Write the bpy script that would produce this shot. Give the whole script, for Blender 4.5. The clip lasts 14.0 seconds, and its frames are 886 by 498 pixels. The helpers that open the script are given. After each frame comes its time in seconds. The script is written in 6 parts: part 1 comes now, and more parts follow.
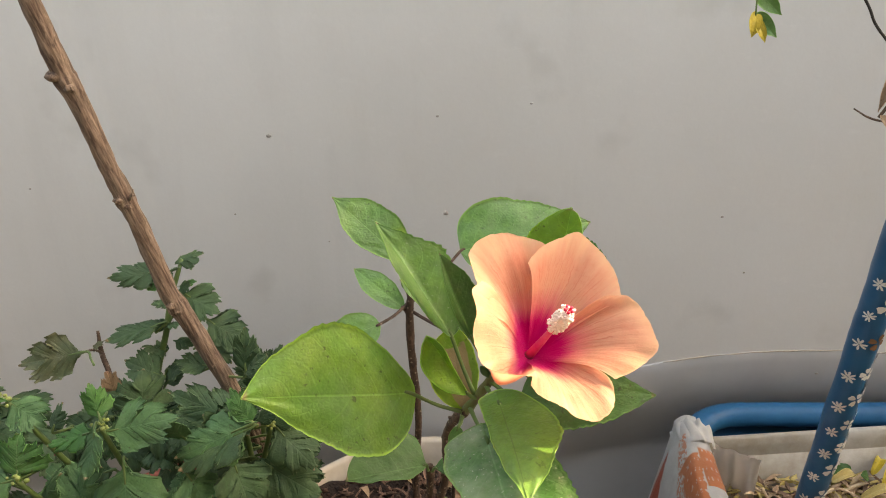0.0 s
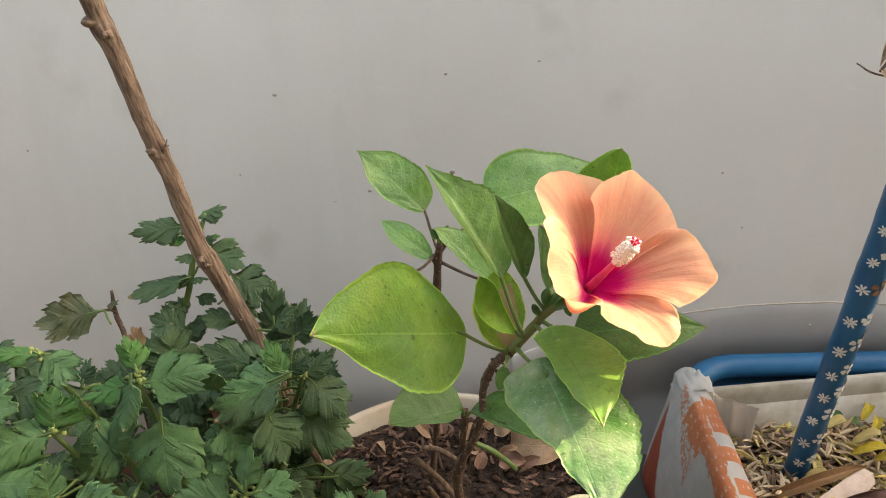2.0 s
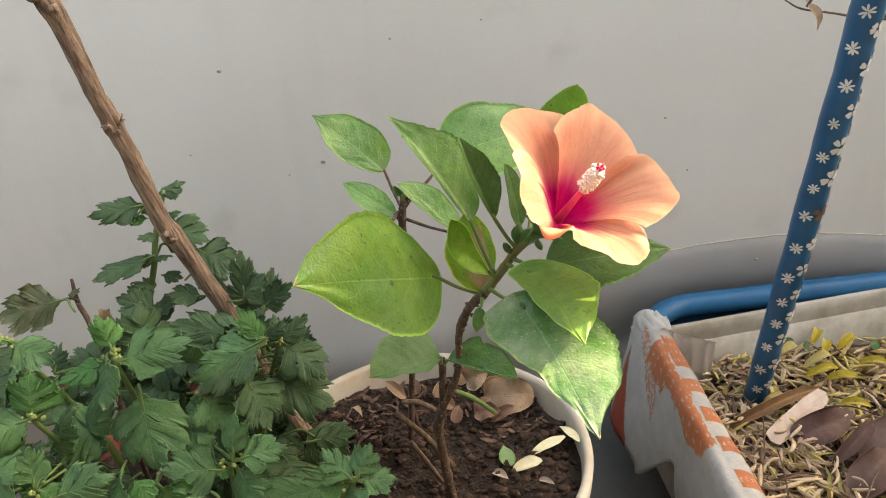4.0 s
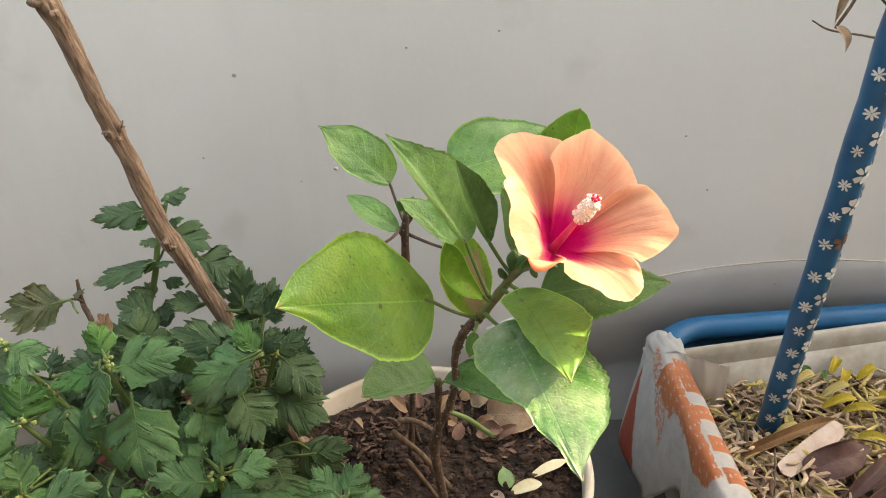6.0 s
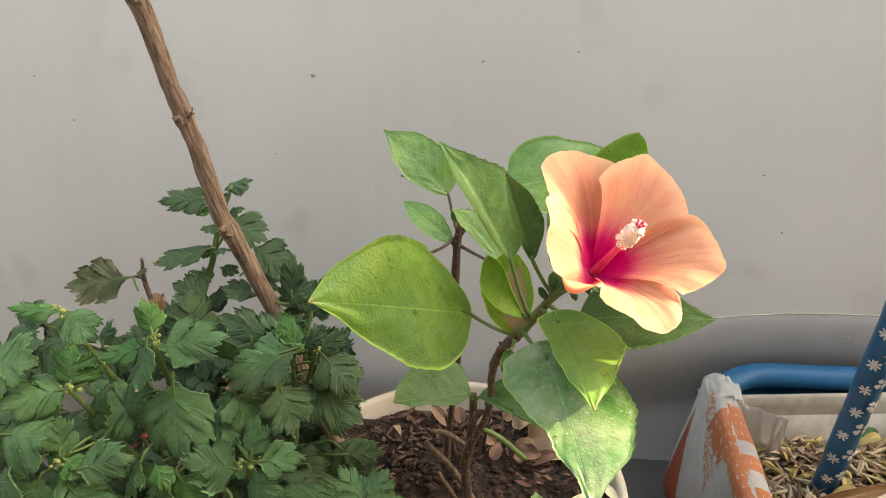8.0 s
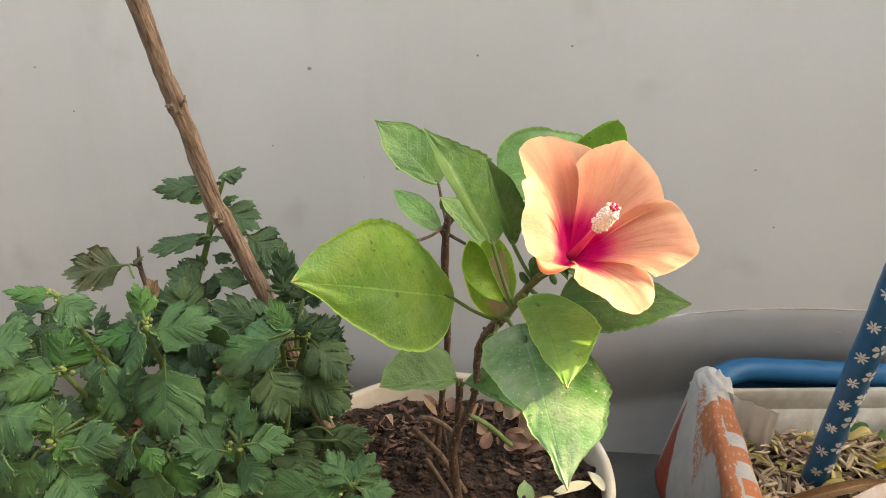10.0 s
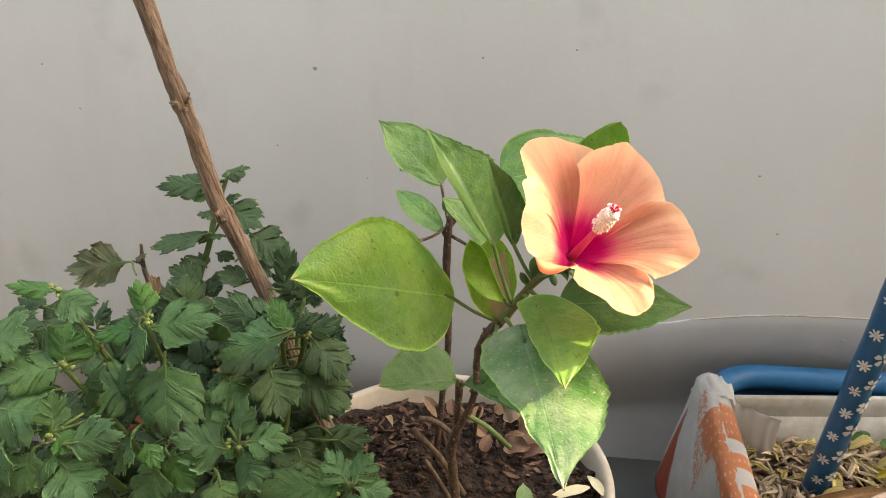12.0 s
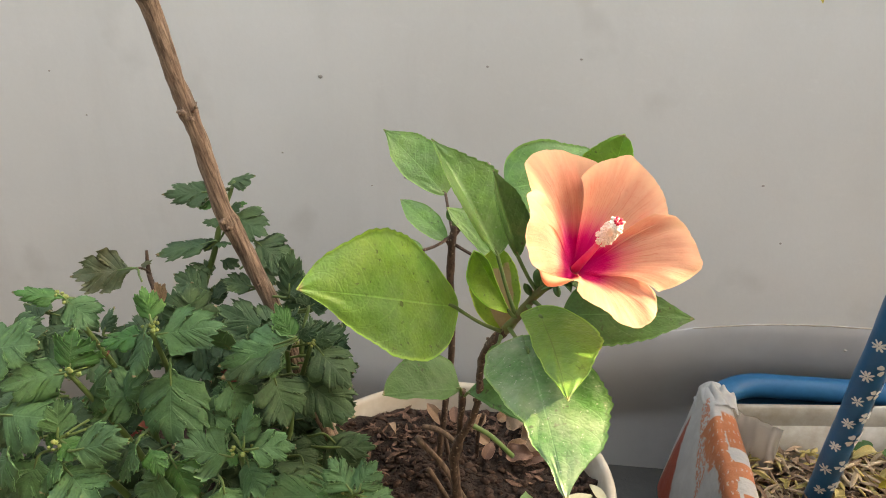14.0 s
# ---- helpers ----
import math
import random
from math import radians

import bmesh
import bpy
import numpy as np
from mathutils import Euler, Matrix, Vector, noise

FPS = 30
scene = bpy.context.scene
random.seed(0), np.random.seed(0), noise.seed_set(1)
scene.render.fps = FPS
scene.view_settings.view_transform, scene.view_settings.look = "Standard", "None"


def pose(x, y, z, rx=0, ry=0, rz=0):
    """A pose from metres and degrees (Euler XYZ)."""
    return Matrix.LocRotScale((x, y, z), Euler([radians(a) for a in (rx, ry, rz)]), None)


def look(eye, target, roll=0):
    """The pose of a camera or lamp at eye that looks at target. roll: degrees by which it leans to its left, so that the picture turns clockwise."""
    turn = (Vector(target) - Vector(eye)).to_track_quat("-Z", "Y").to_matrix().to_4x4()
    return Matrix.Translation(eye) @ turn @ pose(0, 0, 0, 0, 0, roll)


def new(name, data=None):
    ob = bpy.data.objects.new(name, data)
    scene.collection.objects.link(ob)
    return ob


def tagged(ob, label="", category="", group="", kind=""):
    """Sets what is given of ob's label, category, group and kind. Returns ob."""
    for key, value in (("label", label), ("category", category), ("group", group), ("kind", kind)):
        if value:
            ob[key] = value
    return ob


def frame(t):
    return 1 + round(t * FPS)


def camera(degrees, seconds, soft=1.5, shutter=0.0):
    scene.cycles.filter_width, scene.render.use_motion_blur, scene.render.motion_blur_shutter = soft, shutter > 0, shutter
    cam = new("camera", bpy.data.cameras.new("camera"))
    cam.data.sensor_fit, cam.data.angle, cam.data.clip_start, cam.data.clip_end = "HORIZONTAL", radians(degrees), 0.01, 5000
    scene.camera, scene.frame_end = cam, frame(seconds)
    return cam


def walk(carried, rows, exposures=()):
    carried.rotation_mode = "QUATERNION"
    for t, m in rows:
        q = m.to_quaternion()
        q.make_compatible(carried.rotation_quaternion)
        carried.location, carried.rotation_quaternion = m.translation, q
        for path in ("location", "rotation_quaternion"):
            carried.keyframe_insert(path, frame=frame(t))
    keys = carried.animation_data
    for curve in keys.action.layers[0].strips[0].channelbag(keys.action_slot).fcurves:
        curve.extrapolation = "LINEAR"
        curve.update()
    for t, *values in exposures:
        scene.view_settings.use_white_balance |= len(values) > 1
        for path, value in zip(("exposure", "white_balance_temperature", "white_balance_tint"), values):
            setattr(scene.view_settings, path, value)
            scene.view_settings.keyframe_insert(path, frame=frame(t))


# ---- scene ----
cam = camera(58.3, 14.0, soft=1.0)
PATH = [
    (0, (0.03385, 0.06541, 0.62215), (-0.04449, 0.98367, 0.23400), -2.79),
    (0.5, (0.02851, 0.06196, 0.61678), (-0.04870, 0.97715, 0.22122), -2.65),
    (1, (0.01714, 0.05950, 0.61278), (-0.05989, 0.97080, 0.20831), -2.55),
    (1.5, (0.00601, 0.05775, 0.61352), (-0.06410, 0.96836, 0.20622), -2.56),
    (2, (-0.01153, 0.05037, 0.61105), (-0.03971, 0.95864, 0.19363), -2.22),
    (2.5, (-0.02195, 0.04322, 0.61395), (-0.01502, 0.94971, 0.19178), -3.62),
    (3, (-0.02777, 0.02951, 0.60077), (0.00080, 0.93224, 0.17150), -4.30),
    (3.2, (-0.02734, 0.02780, 0.59952), (0.00442, 0.92692, 0.16299), -4.74),
    (5.3, (-0.01871, 0.04800, 0.60106), (0.02530, 0.94127, 0.15371), -5.07),
    (5.5, (-0.01607, 0.04676, 0.60194), (0.02173, 0.93943, 0.15282), -4.52),
    (6, (-0.00684, 0.04753, 0.60404), (-0.00437, 0.94585, 0.16470), -3.97),
    (6.5, (-0.00136, 0.04872, 0.60293), (-0.03904, 0.95283, 0.17729), -2.35),
    (7, (-0.00267, 0.04992, 0.60339), (-0.07695, 0.95657, 0.18809), -1.21),
    (7.5, (0.00305, 0.04944, 0.60349), (-0.09255, 0.95517, 0.19055), -0.97),
    (8, (0.00949, 0.04967, 0.59903), (-0.08289, 0.95425, 0.18285), -0.72),
    (8.5, (0.01500, 0.04823, 0.59802), (-0.07645, 0.95259, 0.18116), -0.53),
    (11, (0.02327, 0.03896, 0.59331), (-0.08344, 0.94343, 0.18034), -0.30),
    (11.5, (0.02412, 0.04021, 0.59328), (-0.08428, 0.94561, 0.18279), -0.07),
    (12, (0.02399, 0.04025, 0.59272), (-0.08203, 0.94579, 0.18192), 0.20),
    (12.5, (0.02274, 0.04093, 0.59349), (-0.08358, 0.94514, 0.17986), 0.38),
    (13, (0.02322, 0.04151, 0.59492), (-0.08249, 0.94716, 0.18427), 0.41),
    (13.5, (0.02276, 0.03997, 0.59462), (-0.08587, 0.94677, 0.18730), 0.43),
    (14, (0.02340, 0.03894, 0.59669), (-0.08664, 0.94626, 0.19091), 0.40),
]
walk(cam, [(t, look(eye, target, roll)) for t, eye, target, roll in PATH], [(0, 3.02, 11400, 10), (1.5, 3.06, 11000, 9), (3.0, 3.14, 11000, 8), (5.5, 3.24, 10900, 8), (8.0, 3.20, 11300, 8), (14.0, 3.17, 11300, 9)])

# ---- light ----
WALL_Y, WALL_TOP, GROUND = 0.768, 1.630, -0.015
SUN_ELEV, SUN_AZ = 44.0, 70.0
world = bpy.data.worlds.new("daylight")
scene.world = world
world.use_nodes = True
wn = world.node_tree
sky = wn.nodes.new("ShaderNodeTexSky")
sky.sky_type, sky.sun_disc = "NISHITA", False
sky.sun_elevation, sky.sun_rotation = radians(SUN_ELEV), radians(SUN_AZ)
sky.dust_density, sky.air_density, sky.ozone_density = 2.0, 1.0, 1.0
wn.links.new(sky.outputs[0], wn.nodes["Background"].inputs[0])
wn.nodes["Background"].inputs[1].default_value = 0.12
sun = new("sun", bpy.data.lights.new("sun", "SUN"))
sun.data.energy, sun.data.angle, sun.data.color = 1.4, radians(0.45), (1.0, 0.95, 0.88)
to_sun = Vector((math.sin(radians(SUN_AZ)) * math.cos(radians(SUN_ELEV)), math.cos(radians(SUN_AZ)) * math.cos(radians(SUN_ELEV)), math.sin(radians(SUN_ELEV))))
sun.matrix_world = look(to_sun * 10, (0, 0, 0))


# ---- materials ----
def material(name):
    m = bpy.data.materials.new(name)
    m.use_nodes = True
    nt = m.node_tree
    return m, nt, nt.nodes["Principled BSDF"]


def node(nt, kind, ins=(), **attrs):
    """A node with its inputs set: values or sockets, by index or name."""
    n = nt.nodes.new(kind)
    for k, v in attrs.items():
        if k == "operation":
            n.operation = v
        elif k == "data_type":
            n.data_type = v
        elif k == "blend_type":
            n.blend_type = v
        elif k == "feature":
            n.feature = v
    for k, v in dict(ins).items():
        if isinstance(v, bpy.types.NodeSocket):
            nt.links.new(v, n.inputs[k])
        else:
            n.inputs[k].default_value = v
    return n


def math_(nt, op, a, b=0.0, c=0.0):
    return node(nt, "ShaderNodeMath", {0: a, 1: b, 2: c}, operation=op).outputs[0]


def mix(nt, fac, a, b, blend="MIX"):
    n = node(nt, "ShaderNodeMix", data_type="RGBA", blend_type=blend)
    for i, v in ((0, fac), (6, a), (7, b)):
        if isinstance(v, bpy.types.NodeSocket):
            nt.links.new(v, n.inputs[i])
        else:
            n.inputs[i].default_value = v if i == 0 else (*v, 1)
    return n.outputs[2]


def noise_(nt, scale, detail=4.0, rough=0.55, vec=None):
    ins = {"Scale": scale, "Detail": detail, "Roughness": rough}
    if vec is not None:
        ins["Vector"] = vec
    return node(nt, "ShaderNodeTexNoise", ins).outputs["Fac"]


def ramp(nt, fac, *stops):
    n = nt.nodes.new("ShaderNodeValToRGB")
    while len(n.color_ramp.elements) < len(stops):
        n.color_ramp.elements.new(0.5)
    for e, (p, c) in zip(n.color_ramp.elements, stops):
        e.position, e.color = p, (*c, 1) if len(c) == 3 else c
    nt.links.new(fac, n.inputs[0])
    return n.outputs[0]


def step(nt, fac, lo, hi):
    n = node(nt, "ShaderNodeMapRange", {0: fac, 1: lo, 2: hi, 3: 0.0, 4: 1.0})
    return n.outputs[0]


def bump(nt, bsdf, height, strength=0.3, dist=0.001):
    b = node(nt, "ShaderNodeBump", {"Height": height, "Strength": strength, "Distance": dist})
    nt.links.new(b.outputs[0], bsdf.inputs["Normal"])


def place(nt, scale=None):
    c = nt.nodes.new("ShaderNodeTexCoord").outputs["Object"]
    if scale is None:
        return c
    return node(nt, "ShaderNodeMapping", {"Vector": c, "Scale": scale}).outputs[0]


def rnd(nt):
    return nt.nodes.new("ShaderNodeObjectInfo").outputs["Random"]


def simple(name, c1, c2, scale=40.0, rough=0.6, b_scale=200.0, b_str=0.2, b_dist=0.001, metal=0.0):
    """A surface with large patches of two tones, fine grain and fine relief."""
    m, nt, p = material(name)
    co = place(nt)
    col = mix(nt, step(nt, noise_(nt, scale, 5, 0.6, co), 0.35, 0.65), c1, c2)
    col = mix(nt, math_(nt, "MULTIPLY", noise_(nt, b_scale, 3, 0.6, co), 0.35), col, tuple(0.55 * c for c in c1))
    nt.links.new(col, p.inputs["Base Color"])
    p.inputs["Roughness"].default_value, p.inputs["Metallic"].default_value = rough, metal
    bump(nt, p, noise_(nt, b_scale, 4, 0.6, co), b_str, b_dist)
    return m


def wall_paint():
    m, nt, p = material("grey_wall_paint")
    co = place(nt)
    col = mix(nt, step(nt, noise_(nt, 3.0, 5, 0.6, co), 0.3, 0.7), (0.63, 0.62, 0.60), (0.70, 0.695, 0.68))
    streak = noise_(nt, 6.0, 4, 0.6, place(nt, (3.0, 1.0, 0.5)))
    col = mix(nt, math_(nt, "MULTIPLY", step(nt, streak, 0.5, 0.8), 0.22), col, (0.47, 0.455, 0.43))
    blot = noise_(nt, 14.0, 3, 0.5, co)
    col = mix(nt, math_(nt, "MULTIPLY", step(nt, blot, 0.62, 0.75), 0.25), col, (0.42, 0.40, 0.37))
    grain = step(nt, noise_(nt, 180.0, 5, 0.7, co), 0.35, 0.7)
    col = mix(nt, math_(nt, "MULTIPLY", grain, 0.05), col, (0.40, 0.385, 0.36))
    scuff = math_(nt, "MULTIPLY", step(nt, noise_(nt, 26.0, 5, 0.75, place(nt, (1.0, 1.0, 2.2))), 0.60, 0.72), 0.16)
    col = mix(nt, scuff, col, (0.80, 0.79, 0.77))
    nt.links.new(col, p.inputs["Base Color"])
    p.inputs["Roughness"].default_value = 0.72
    h = math_(nt, "ADD", noise_(nt, 260.0, 3, 0.6, co), math_(nt, "MULTIPLY", noise_(nt, 12.0, 4, 0.6, co), 3.0))
    bump(nt, p, h, 0.11, 0.0012)
    return m


def leaf_paint(name, deep, light, blush, dust=0.15, gloss=0.42, veins=7.0, vein_col=None, through_=0.28, brown=0.0):
    """A leaf blade: u runs along the midrib, v across; veins, mottling, dust, light shining through."""
    m, nt, p = material(name)
    uv = nt.nodes.new("ShaderNodeUVMap").outputs[0]
    sep = node(nt, "ShaderNodeSeparateXYZ", {0: uv})
    u, v = sep.outputs[0], sep.outputs[1]
    av = math_(nt, "ABSOLUTE", math_(nt, "MULTIPLY_ADD", v, 2.0, -1.0))
    co = place(nt)
    r = rnd(nt)
    col = mix(nt, step(nt, noise_(nt, 45.0, 4, 0.6, co), 0.35, 0.65), deep, light)
    col = mix(nt, step(nt, math_(nt, "ADD", noise_(nt, 28.0, 3, 0.55, co), math_(nt, "MULTIPLY", r, 0.15)), 0.52, 0.75), col, blush)
    col = mix(nt, math_(nt, "MULTIPLY", r, 0.35), col, tuple(0.62 * c for c in deep))
    # side veins run forwards from the midrib
    sway = math_(nt, "MULTIPLY_ADD", noise_(nt, 55.0, 2, 0.5, co), 0.10, -0.05)
    w = math_(nt, "FRACT", math_(nt, "MULTIPLY", math_(nt, "ADD", sway, math_(nt, "SUBTRACT", u, math_(nt, "MULTIPLY", math_(nt, "POWER", av, 1.3), 0.30))), veins))
    side = step(nt, math_(nt, "ABSOLUTE", math_(nt, "SUBTRACT", w, 0.5)), 0.055, 0.012)
    mid = step(nt, av, 0.026, 0.008)
    vein = math_(nt, "MAXIMUM", mid, math_(nt, "MULTIPLY", side, 0.34))
    net = node(nt, "ShaderNodeTexVoronoi", {"Scale": 420.0, "Vector": co}, feature="DISTANCE_TO_EDGE").outputs["Distance"]
    vc = vein_col or tuple(min(1, 1.7 * c + 0.05) for c in light)
    col = mix(nt, math_(nt, "MULTIPLY", vein, 0.42), col, vc)
    # grime and pale dust
    grime = math_(nt, "MULTIPLY", step(nt, noise_(nt, 160.0, 4, 0.7, co), 0.58, 0.75), step(nt, noise_(nt, 30.0, 2, 0.5, co), 0.45, 0.65))
    col = mix(nt, math_(nt, "MULTIPLY", grime, 0.55), col, tuple(0.45 * c for c in deep))
    pit = math_(nt, "MULTIPLY", step(nt, noise_(nt, 380.0, 2, 0.5, co), 0.64, 0.71), step(nt, noise_(nt, 42.0, 3, 0.6, co), 0.42, 0.58))
    col = mix(nt, math_(nt, "MULTIPLY", pit, 0.85), col, (0.05, 0.045, 0.02))
    col = mix(nt, math_(nt, "MULTIPLY", step(nt, noise_(nt, 210.0, 5, 0.7, co), 0.40, 0.66), 0.45), col, tuple(0.5 * c for c in deep))
    fleck = math_(nt, "MULTIPLY", step(nt, noise_(nt, 700.0, 2, 0.5, co), 0.66, 0.74), 1.0)
    film = step(nt, noise_(nt, 60.0, 5, 0.65, co), 0.4, 0.75)
    dusty = math_(nt, "MINIMUM", math_(nt, "ADD", math_(nt, "MULTIPLY", fleck, dust * 1.6), math_(nt, "MULTIPLY", film, dust)), 0.8)
    col = mix(nt, dusty, col, (0.42, 0.47, 0.35))
    if brown:
        # a withered patch on one half, near the base
        wob = math_(nt, "MULTIPLY_ADD", noise_(nt, 70.0, 4, 0.6, co), 0.36, -0.18)
        off = math_(nt, "ABSOLUTE", math_(nt, "SUBTRACT", math_(nt, "ADD", v, math_(nt, "MULTIPLY", wob, 0.5)), 0.56))
        spot = math_(nt, "MULTIPLY", step(nt, math_(nt, "ADD", u, wob), 0.80, 0.77), step(nt, off, 0.27, 0.25))
        col = mix(nt, spot, col, mix(nt, noise_(nt, 120.0, 3, 0.6, co), (0.46, 0.31, 0.19), (0.62, 0.46, 0.31)))
    edge = step(nt, av, 0.94, 0.975)
    col = mix(nt, math_(nt, "MULTIPLY", edge, 0.65), col, tuple(min(1.0, 1.5 * c + 0.04) for c in blush))
    col = mix(nt, math_(nt, "MULTIPLY", step(nt, u, 0.968, 0.985), 0.7), col, (0.42, 0.27, 0.17))
    nt.links.new(col, p.inputs["Base Color"])
    p.inputs["Roughness"].default_value = gloss
    p.inputs["Specular IOR Level"].default_value = 0.5
    h = math_(nt, "SUBTRACT", math_(nt, "MULTIPLY", net, 2.0), math_(nt, "MULTIPLY", vein, 1.3))
    h = math_(nt, "ADD", h, math_(nt, "MULTIPLY", noise_(nt, 130.0, 3, 0.6, co), 0.9))
    bump(nt, p, h, 0.27, 0.0006)
    tr = node(nt, "ShaderNodeBsdfTranslucent", {0: mix(nt, 0.55, col, blush)})
    mx = node(nt, "ShaderNodeMixShader", {0: through_, 1: p.outputs[0], 2: tr.outputs[0]})
    nt.links.new(mx.outputs[0], nt.nodes["Material Output"].inputs[0])
    return m


def petal_paint():
    """u runs from the throat to the rim, v across: salmon with pink fans, fine forked veins, a cream margin and a magenta throat."""
    m, nt, p = material("salmon_petal")
    uv = nt.nodes.new("ShaderNodeUVMap").outputs[0]
    sep = node(nt, "ShaderNodeSeparateXYZ", {0: uv})
    u, v = sep.outputs[0], sep.outputs[1]
    co = place(nt)
    r = rnd(nt)

    def fan(across, out, seed):
        vec = node(nt, "ShaderNodeCombineXYZ", {0: math_(nt, "MULTIPLY", v, across), 1: math_(nt, "MULTIPLY", u, out), 2: math_(nt, "MULTIPLY", r, seed)}).outputs[0]
        return noise_(nt, 1.0, 4, 0.6, vec)

    streak, fine = fan(9.0, 1.3, 9.0), fan(60.0, 3.0, 7.0)
    cloud = noise_(nt, 55.0, 4, 0.6, co)
    col = mix(nt, step(nt, cloud, 0.35, 0.65), (0.87, 0.43, 0.31), (0.91, 0.54, 0.40))
    col = mix(nt, math_(nt, "MULTIPLY", step(nt, streak, 0.42, 0.62), 0.45), col, (0.92, 0.58, 0.43))
    # veins fork outwards: lines of even width across, bent by noise
    bend = math_(nt, "MULTIPLY_ADD", fan(5.0, 3.5, 3.0), 0.22, -0.11)
    for count, width, depth in ((13.0, 0.11, 0.50), (31.0, 0.18, 0.36)):
        w = math_(nt, "ABSOLUTE", math_(nt, "SUBTRACT", math_(nt, "FRACT", math_(nt, "MULTIPLY", math_(nt, "ADD", v, math_(nt, "MULTIPLY", bend, u)), count)), 0.5))
        line = math_(nt, "MULTIPLY", step(nt, w, width, width * 0.2), step(nt, u, 0.98, 0.55))
        line = math_(nt, "MULTIPLY", line, step(nt, fine, 0.40, 0.56))
        col = mix(nt, math_(nt, "MULTIPLY", line, depth), col, (0.74, 0.20, 0.17))
    speck = math_(nt, "MULTIPLY", step(nt, noise_(nt, 520.0, 3, 0.6, co), 0.52, 0.68), step(nt, noise_(nt, 70.0, 3, 0.6, co), 0.45, 0.62))
    col = mix(nt, math_(nt, "MULTIPLY", speck, 0.32), col, (0.80, 0.34, 0.26))
    edge_u = math_(nt, "ADD", u, math_(nt, "MULTIPLY", math_(nt, "SUBTRACT", streak, 0.5), 0.45))
    col = mix(nt, math_(nt, "MULTIPLY", step(nt, edge_u, 0.76, 1.03), 0.70), col, (0.94, 0.69, 0.48))
    side = math_(nt, "ADD", math_(nt, "ABSOLUTE", math_(nt, "MULTIPLY_ADD", v, 2.0, -1.0)), math_(nt, "MULTIPLY_ADD", cloud, 0.4, -0.2))
    col = mix(nt, math_(nt, "MULTIPLY", step(nt, side, 0.74, 1.0), 0.35), col, (0.92, 0.62, 0.45))
    eye_u = math_(nt, "ADD", u, math_(nt, "ADD", math_(nt, "MULTIPLY", math_(nt, "SUBTRACT", fine, 0.5), 0.20), math_(nt, "MULTIPLY", math_(nt, "SUBTRACT", streak, 0.5), 0.14)))
    col = mix(nt, math_(nt, "MULTIPLY", step(nt, eye_u, 0.56, 0.32), 0.8), col, (0.90, 0.22, 0.34))
    col = mix(nt, step(nt, eye_u, 0.40, 0.26), col, (0.80, 0.008, 0.26))
    nt.links.new(col, p.inputs["Base Color"])
    p.inputs["Roughness"].default_value = 0.55
    p.inputs["Specular IOR Level"].default_value = 0.25
    p.inputs["Sheen Weight"].default_value = 0.12
    h = math_(nt, "ADD", math_(nt, "MULTIPLY", fine, 0.5), math_(nt, "MULTIPLY", noise_(nt, 240.0, 3, 0.6, co), 0.7))
    bump(nt, p, h, 0.45, 0.0009)
    tr = node(nt, "ShaderNodeBsdfTranslucent", {0: col})
    mx = node(nt, "ShaderNodeMixShader", {0: 0.32, 1: p.outputs[0], 2: tr.outputs[0]})
    nt.links.new(mx.outputs[0], nt.nodes["Material Output"].inputs[0])
    return m


def bark_paint(name, c1, c2, scale=(60, 60, 9), rough=0.85, dots=0.0, lean=(0, 0, 0)):
    m, nt, p = material(name)
    upright = node(nt, "ShaderNodeMapping", {"Vector": place(nt), "Rotation": tuple(radians(a) for a in lean)}).outputs[0]
    co = node(nt, "ShaderNodeMapping", {"Vector": upright, "Scale": scale}).outputs[0]
    g = noise_(nt, 2.2, 6, 0.65, co)
    col = mix(nt, step(nt, g, 0.36, 0.64), c1, c2)
    crack = step(nt, noise_(nt, 4.5, 4, 0.7, co), 0.52, 0.40)
    col = mix(nt, math_(nt, "MULTIPLY", crack, 0.55), col, tuple(0.35 * c for c in c1))
    if dots:
        d = node(nt, "ShaderNodeTexVoronoi", {"Scale": 260.0, "Vector": place(nt)}).outputs["Distance"]
        col = mix(nt, math_(nt, "MULTIPLY", step(nt, d, 0.24, 0.14), dots), col, (0.45, 0.36, 0.28))
    nt.links.new(col, p.inputs["Base Color"])
    p.inputs["Roughness"].default_value = rough
    bump(nt, p, g, 0.8, 0.0016)
    return m


